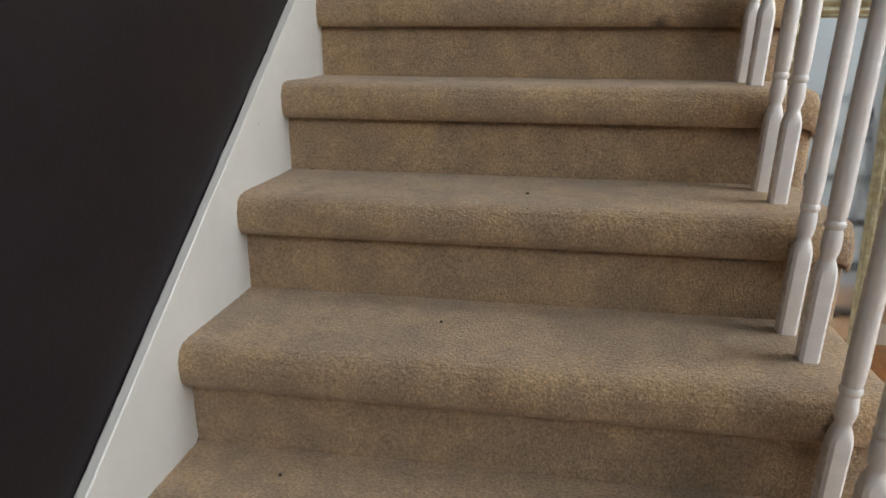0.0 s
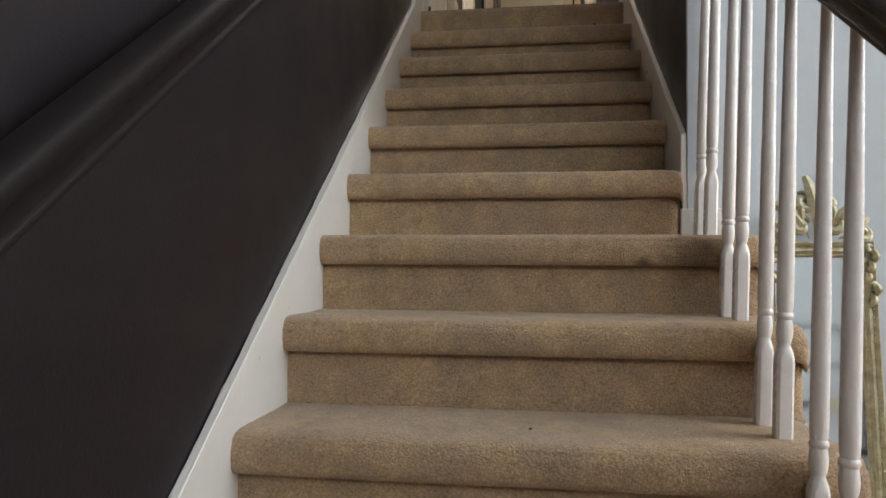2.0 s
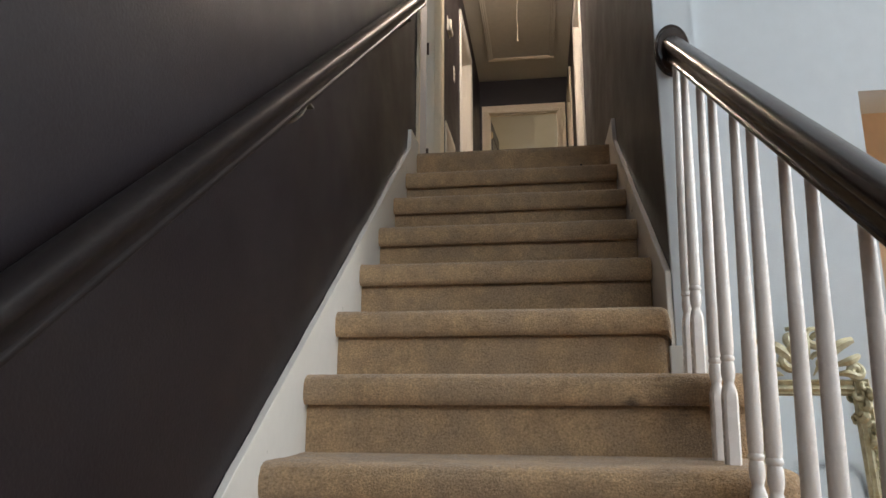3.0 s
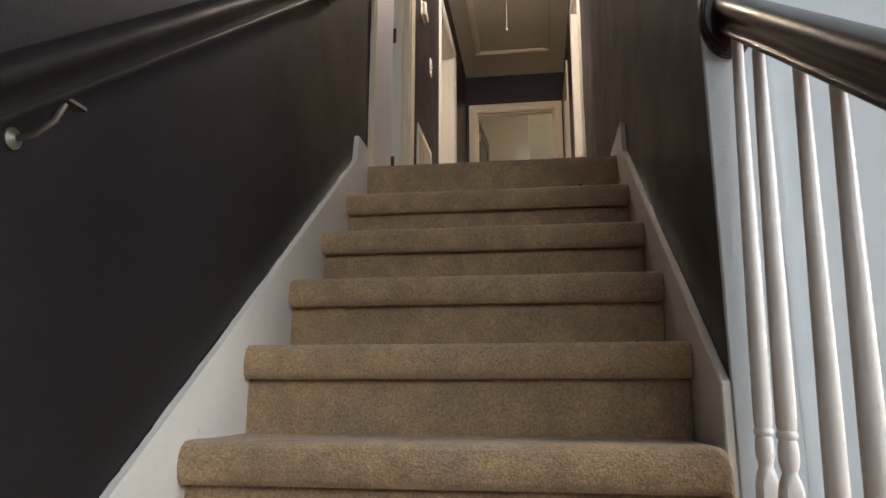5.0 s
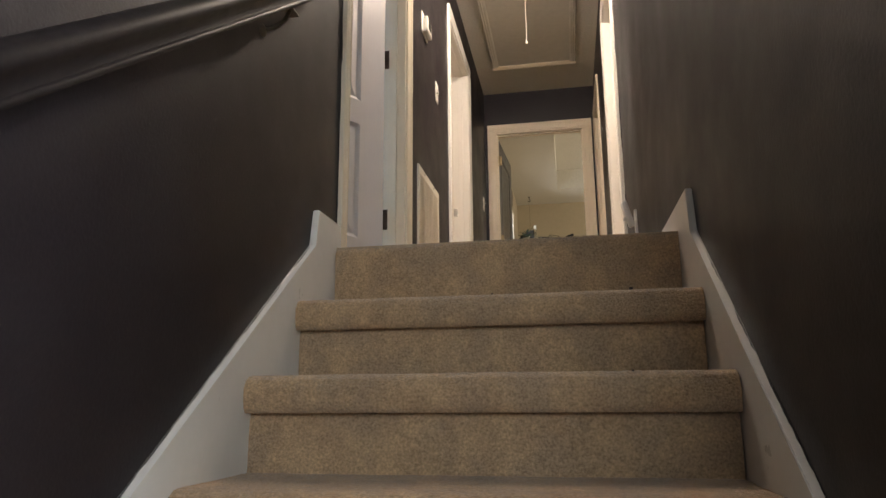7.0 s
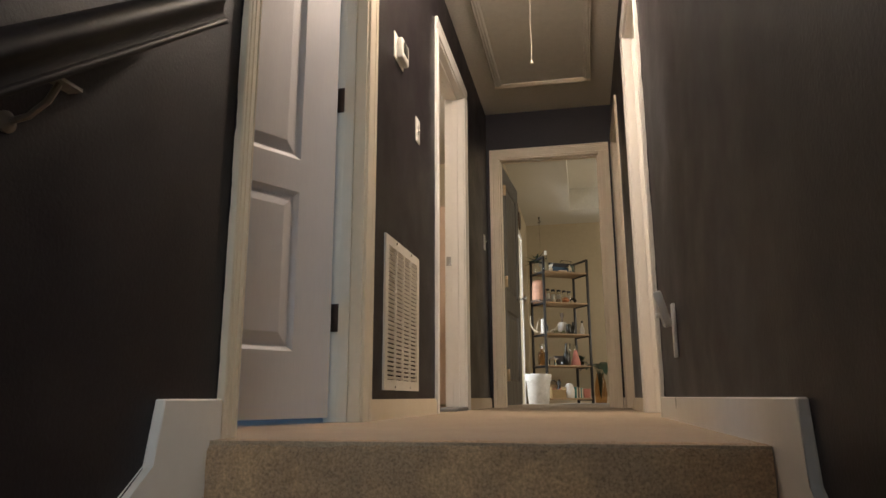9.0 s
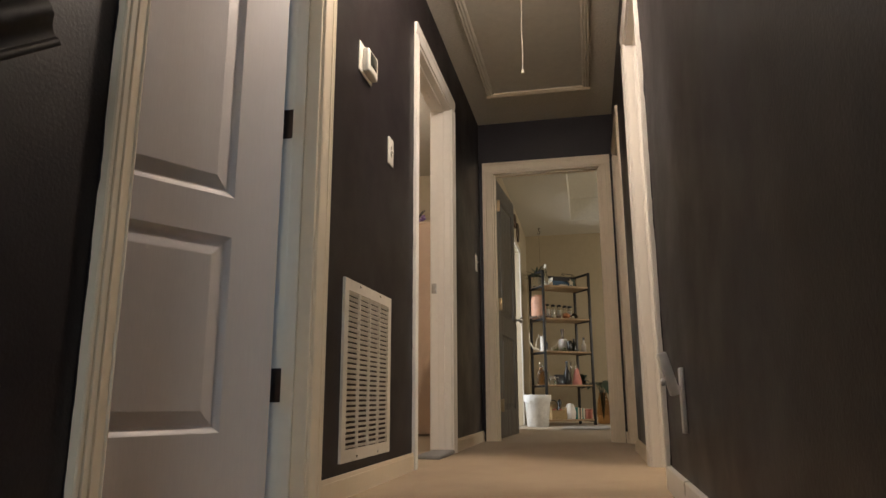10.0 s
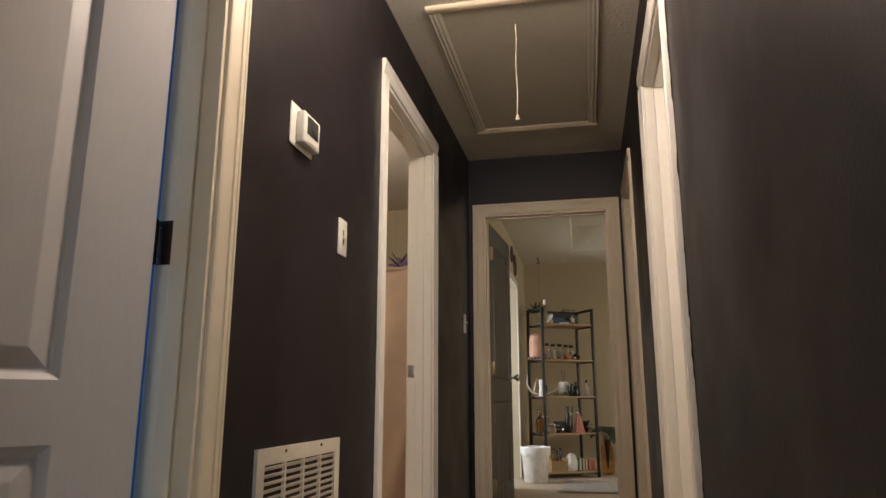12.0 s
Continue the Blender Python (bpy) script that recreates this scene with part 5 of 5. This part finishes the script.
bm = lathe([(0.05, 0), (0.062, 0.02), (0.064, 0.08), (0.052, 0.13), (0.03, 0.165), (0.01, 0.175)], 14)
for v in bm.verts:
    v.co += Vector((noise.noise(v.co * 18), noise.noise(v.co * 18 + Vector((3, 1, 0))), noise.noise(v.co * 18 + Vector((0, 3, 1))))) * 0.014
bmesh.ops.transform(bm, matrix=on_shelf(0, 0.345, 0.09), verts=bm.verts)
tagged(mesh_object("white_sack", bm, WHITE_THING), "lumpy white cloth sack", "bag")
for x, hh, mat, lab in ((0.415, 0.13, TEAL, "teal box standing upright"), (0.452, 0.125, STONE, "brown book standing upright"), (0.485, 0.12, TEAL, "teal book standing upright")):
    ob = thing("upright_book", lab, "book", on_shelf(0, x, 0.05, 6), "upright books")
    part("cover", box(0, 0.028, 0, 0.13, 0, hh, 0.003), mat, ob)
    part("pages", box(0.004, 0.024, -0.001, 0.129, 0.004, hh - 0.002), PAPER, ob)
ob = thing("coral_box", "coral coloured card box", "box", on_shelf(0, 0.53, 0.06, 4))
part("body", box(0, 0.09, 0, 0.12, 0, 0.09, 0.003), CORAL, ob)
part("lid", box(-0.002, 0.092, -0.002, 0.122, 0.09, 0.11, 0.003), CORAL, ob)
wb = thing("wire_basket", "dark wire scroll stand behind the basket", "stand", on_shelf(0, 0.16, 0.24))
for s in (-1, 1):
    part("scroll", sweep(circle(0.005, 6), [(s * 0.05 + s * 0.05 * math.cos(a), 0, 0.16 + 0.05 * math.sin(a)) for a in np.linspace(-1.5, 3.6, 14)] , up=(0, 1, 0)), BLACK_METAL, wb)
    part("leg", sweep(circle(0.005, 6), [(s * 0.05, 0, 0.0), (s * 0.0536, 0, 0.11)], up=(0, 1, 0)), BLACK_METAL, wb)
jar("dark_figurine", on_shelf(0, 0.27, 0.20), "small dark turned wooden figurine", "figurine", [(0.04, 0), (0.03, 0.05), (0.035, 0.1), (0.02, 0.14), (0.026, 0.19), (0.01, 0.22)], DARK_BOTTLE)

# waste bin
binn = thing("waste_bin", "white marbled waste bin with a crumpled liner", "waste bin", pose(0.185, 9.05, TOP))
part("body", lathe([(0.112, 0.0), (0.115, 0.004), (0.141, 0.315), (0.143, 0.325), (0.136, 0.325), (0.112, 0.02)], 36), MARBLE, binn)
bm = bmesh.new()
rings = []
rr = random.Random(2)
for r0, z in ((0.128, 0.28), (0.138, 0.322), (0.145, 0.334), (0.150, 0.325), (0.150, 0.290), (0.146, 0.262)):
    rings.append([bm.verts.new(((r0 + rr.uniform(-0.003, 0.003)) * math.cos(2 * math.pi * i / 40), (r0 + rr.uniform(-0.003, 0.003)) * math.sin(2 * math.pi * i / 40),
                                z + (rr.uniform(-0.022, 0.012) if z < 0.27 else rr.uniform(-0.004, 0.004)))) for i in range(40)])
for a, b in zip(rings, rings[1:]):
    for i in range(40):
        bm.faces.new((a[i], a[(i + 1) % 40], b[(i + 1) % 40], b[i]))
part("liner", bm, BRIGHT_PLASTIC, binn, "white plastic liner folded over the rim")

# amber floor vase with large dark leaves
vase = thing("floor_vase", "amber glass floor vase with large dark green leaves", "vase", pose(0.895, 9.93, TOP))
part("vessel", lathe([(0.055, 0), (0.07, 0.01), (0.078, 0.12), (0.066, 0.26), (0.044, 0.33), (0.050, 0.36)], 22), AMBER, vase, "amber glass vessel")
for i in range(8):
    bm = bmesh.new()
    a = i * 2.4
    top = Vector((0.10 * math.cos(a) + 0.03, 0.10 * math.sin(a), 0.42 + 0.04 * (i % 3)))
    sweep(circle(0.004, 6), [(0, 0, 0.06), (0.02 * math.cos(a), 0.02 * math.sin(a), 0.35), top], bm=bm, up=(1, 0.3, 0))
    part("stem", bm, LEAF, vase)
    bm = bmesh.new()
    blade_leaf(bm, top, a, 0.7 - 0.35 * (i % 3), 0.27 + 0.03 * (i % 4), 0.058, 1.1)
    part("leaf", bm, LEAF, vase)

# rug
bm = bmesh.new()
nx, ny = 50, 34
grid = [[bm.verts.new((0.46 + 1.4 * i / nx, 8.35 + 0.85 * j / ny, TOP + 0.008 + 0.003 * noise.noise(Vector((i * 0.9, j * 0.9, 0))))) for j in range(ny + 1)] for i in range(nx + 1)]
low = [[bm.verts.new((v.co.x, v.co.y, TOP - 0.001)) for v in col] for col in (grid[0], grid[-1])]
for i in range(nx):
    for j in range(ny):
        bm.faces.new((grid[i][j], grid[i + 1][j], grid[i + 1][j + 1], grid[i][j + 1]))
for col, lo in ((grid[0], low[0]), (grid[-1], low[1])):
    for j in range(ny):
        bm.faces.new((col[j], col[j + 1], lo[j + 1], lo[j]))
tagged(mesh_object("rug", bm, RUG), "pale grey patterned rug on the carpet", "rug")

# hook and chain from the ceiling
hook = thing("ceiling_hook", "dark ceiling hook with a thin hanging wire", "hook")
part("plate", lathe([(0.014, 0), (0.014, -0.006), (0.006, -0.012)], 12, centre=(0.205, 9.95, CEIL)), BLACK_METAL, hook)
part("swag_hook", sweep(circle(0.004, 8), [(0.205, 9.95, CEIL - 0.01), (0.205, 9.95, CEIL - 0.04)] + [(0.205 + 0.016 * math.sin(a), 9.95, CEIL - 0.056 + 0.016 * math.cos(a)) for a in np.linspace(0.3, 4.6, 12)], up=(0, 1, 0)), BLACK_METAL, hook)
part("wire", sweep(circle(0.0012, 5), [(0.205, 9.95, CEIL - 0.07), (0.206, 9.95, CEIL - 0.35), (0.205, 9.95, CEIL - 0.62)], up=(0, 1, 0)), BLACK_METAL, hook)

# dark round plaques on the far room's left wall
for y, z, rad in ((8.92, 4.14, 0.085), (9.22, 4.08, 0.115)):
    bm = lathe([(rad, 0.0), (rad, 0.008), (rad * 0.93, 0.016), (rad * 0.85, 0.012), (rad * 0.3, 0.018), (rad * 0.1, 0.026)], 28)
    bmesh.ops.transform(bm, matrix=pose(FX, y, z, 0, 90, 0), verts=bm.verts)
    tagged(mesh_object("wall_plaque", bm, BRONZE), "dark round carved plaque on the beige wall", "wall decoration", "wall plaques")

# lint on the carpet
bm = bmesh.new()
for k, x, dy, s in ((8, 0.83, -0.004, 1.0), (8, 0.50, 0.0, 0.5), (7, 0.80, 0.0, 0.5), (-1, 0.185, 0.20, 0.6), (1, 0.56, 0.1, 0.7), (0, 0.42, 0.16, 0.5), (5, 0.885, 0.009, 0.6)):
    z = k * RISE + 0.080 if dy > -0.01 else k * RISE + 0.07
    box(x - 0.004 * s, x + 0.004 * s, k * RUN + dy - 0.003 * s, k * RUN + dy + 0.004 * s, z - 0.001, z + 0.004 * s, bm=bm)
tagged(mesh_object("carpet_lint", bm, STAIN), "dark specks of lint on the carpet", "lint", kind="stuff")

# pendant lamp in the living room
pend = thing("pendant_light", "frosted glass pendant light on a dark rod", "pendant light")
part("canopy", lathe([(0.06, 0.0), (0.06, -0.012), (0.02, -0.03)][::-1], 20, centre=(3.3, 0.6, CEIL)), BRONZE, pend)
part("rod", lathe([(0.006, -0.78), (0.006, -0.02)], 10, centre=(3.3, 0.6, CEIL)), BRONZE, pend)
part("shade", lathe([(0.05, -0.70), (0.14, -0.74), (0.15, -0.76), (0.05, -0.78)][::-1], 24, centre=(3.3, 0.6, CEIL)), WHITE_THING, pend, "white pendant shade")
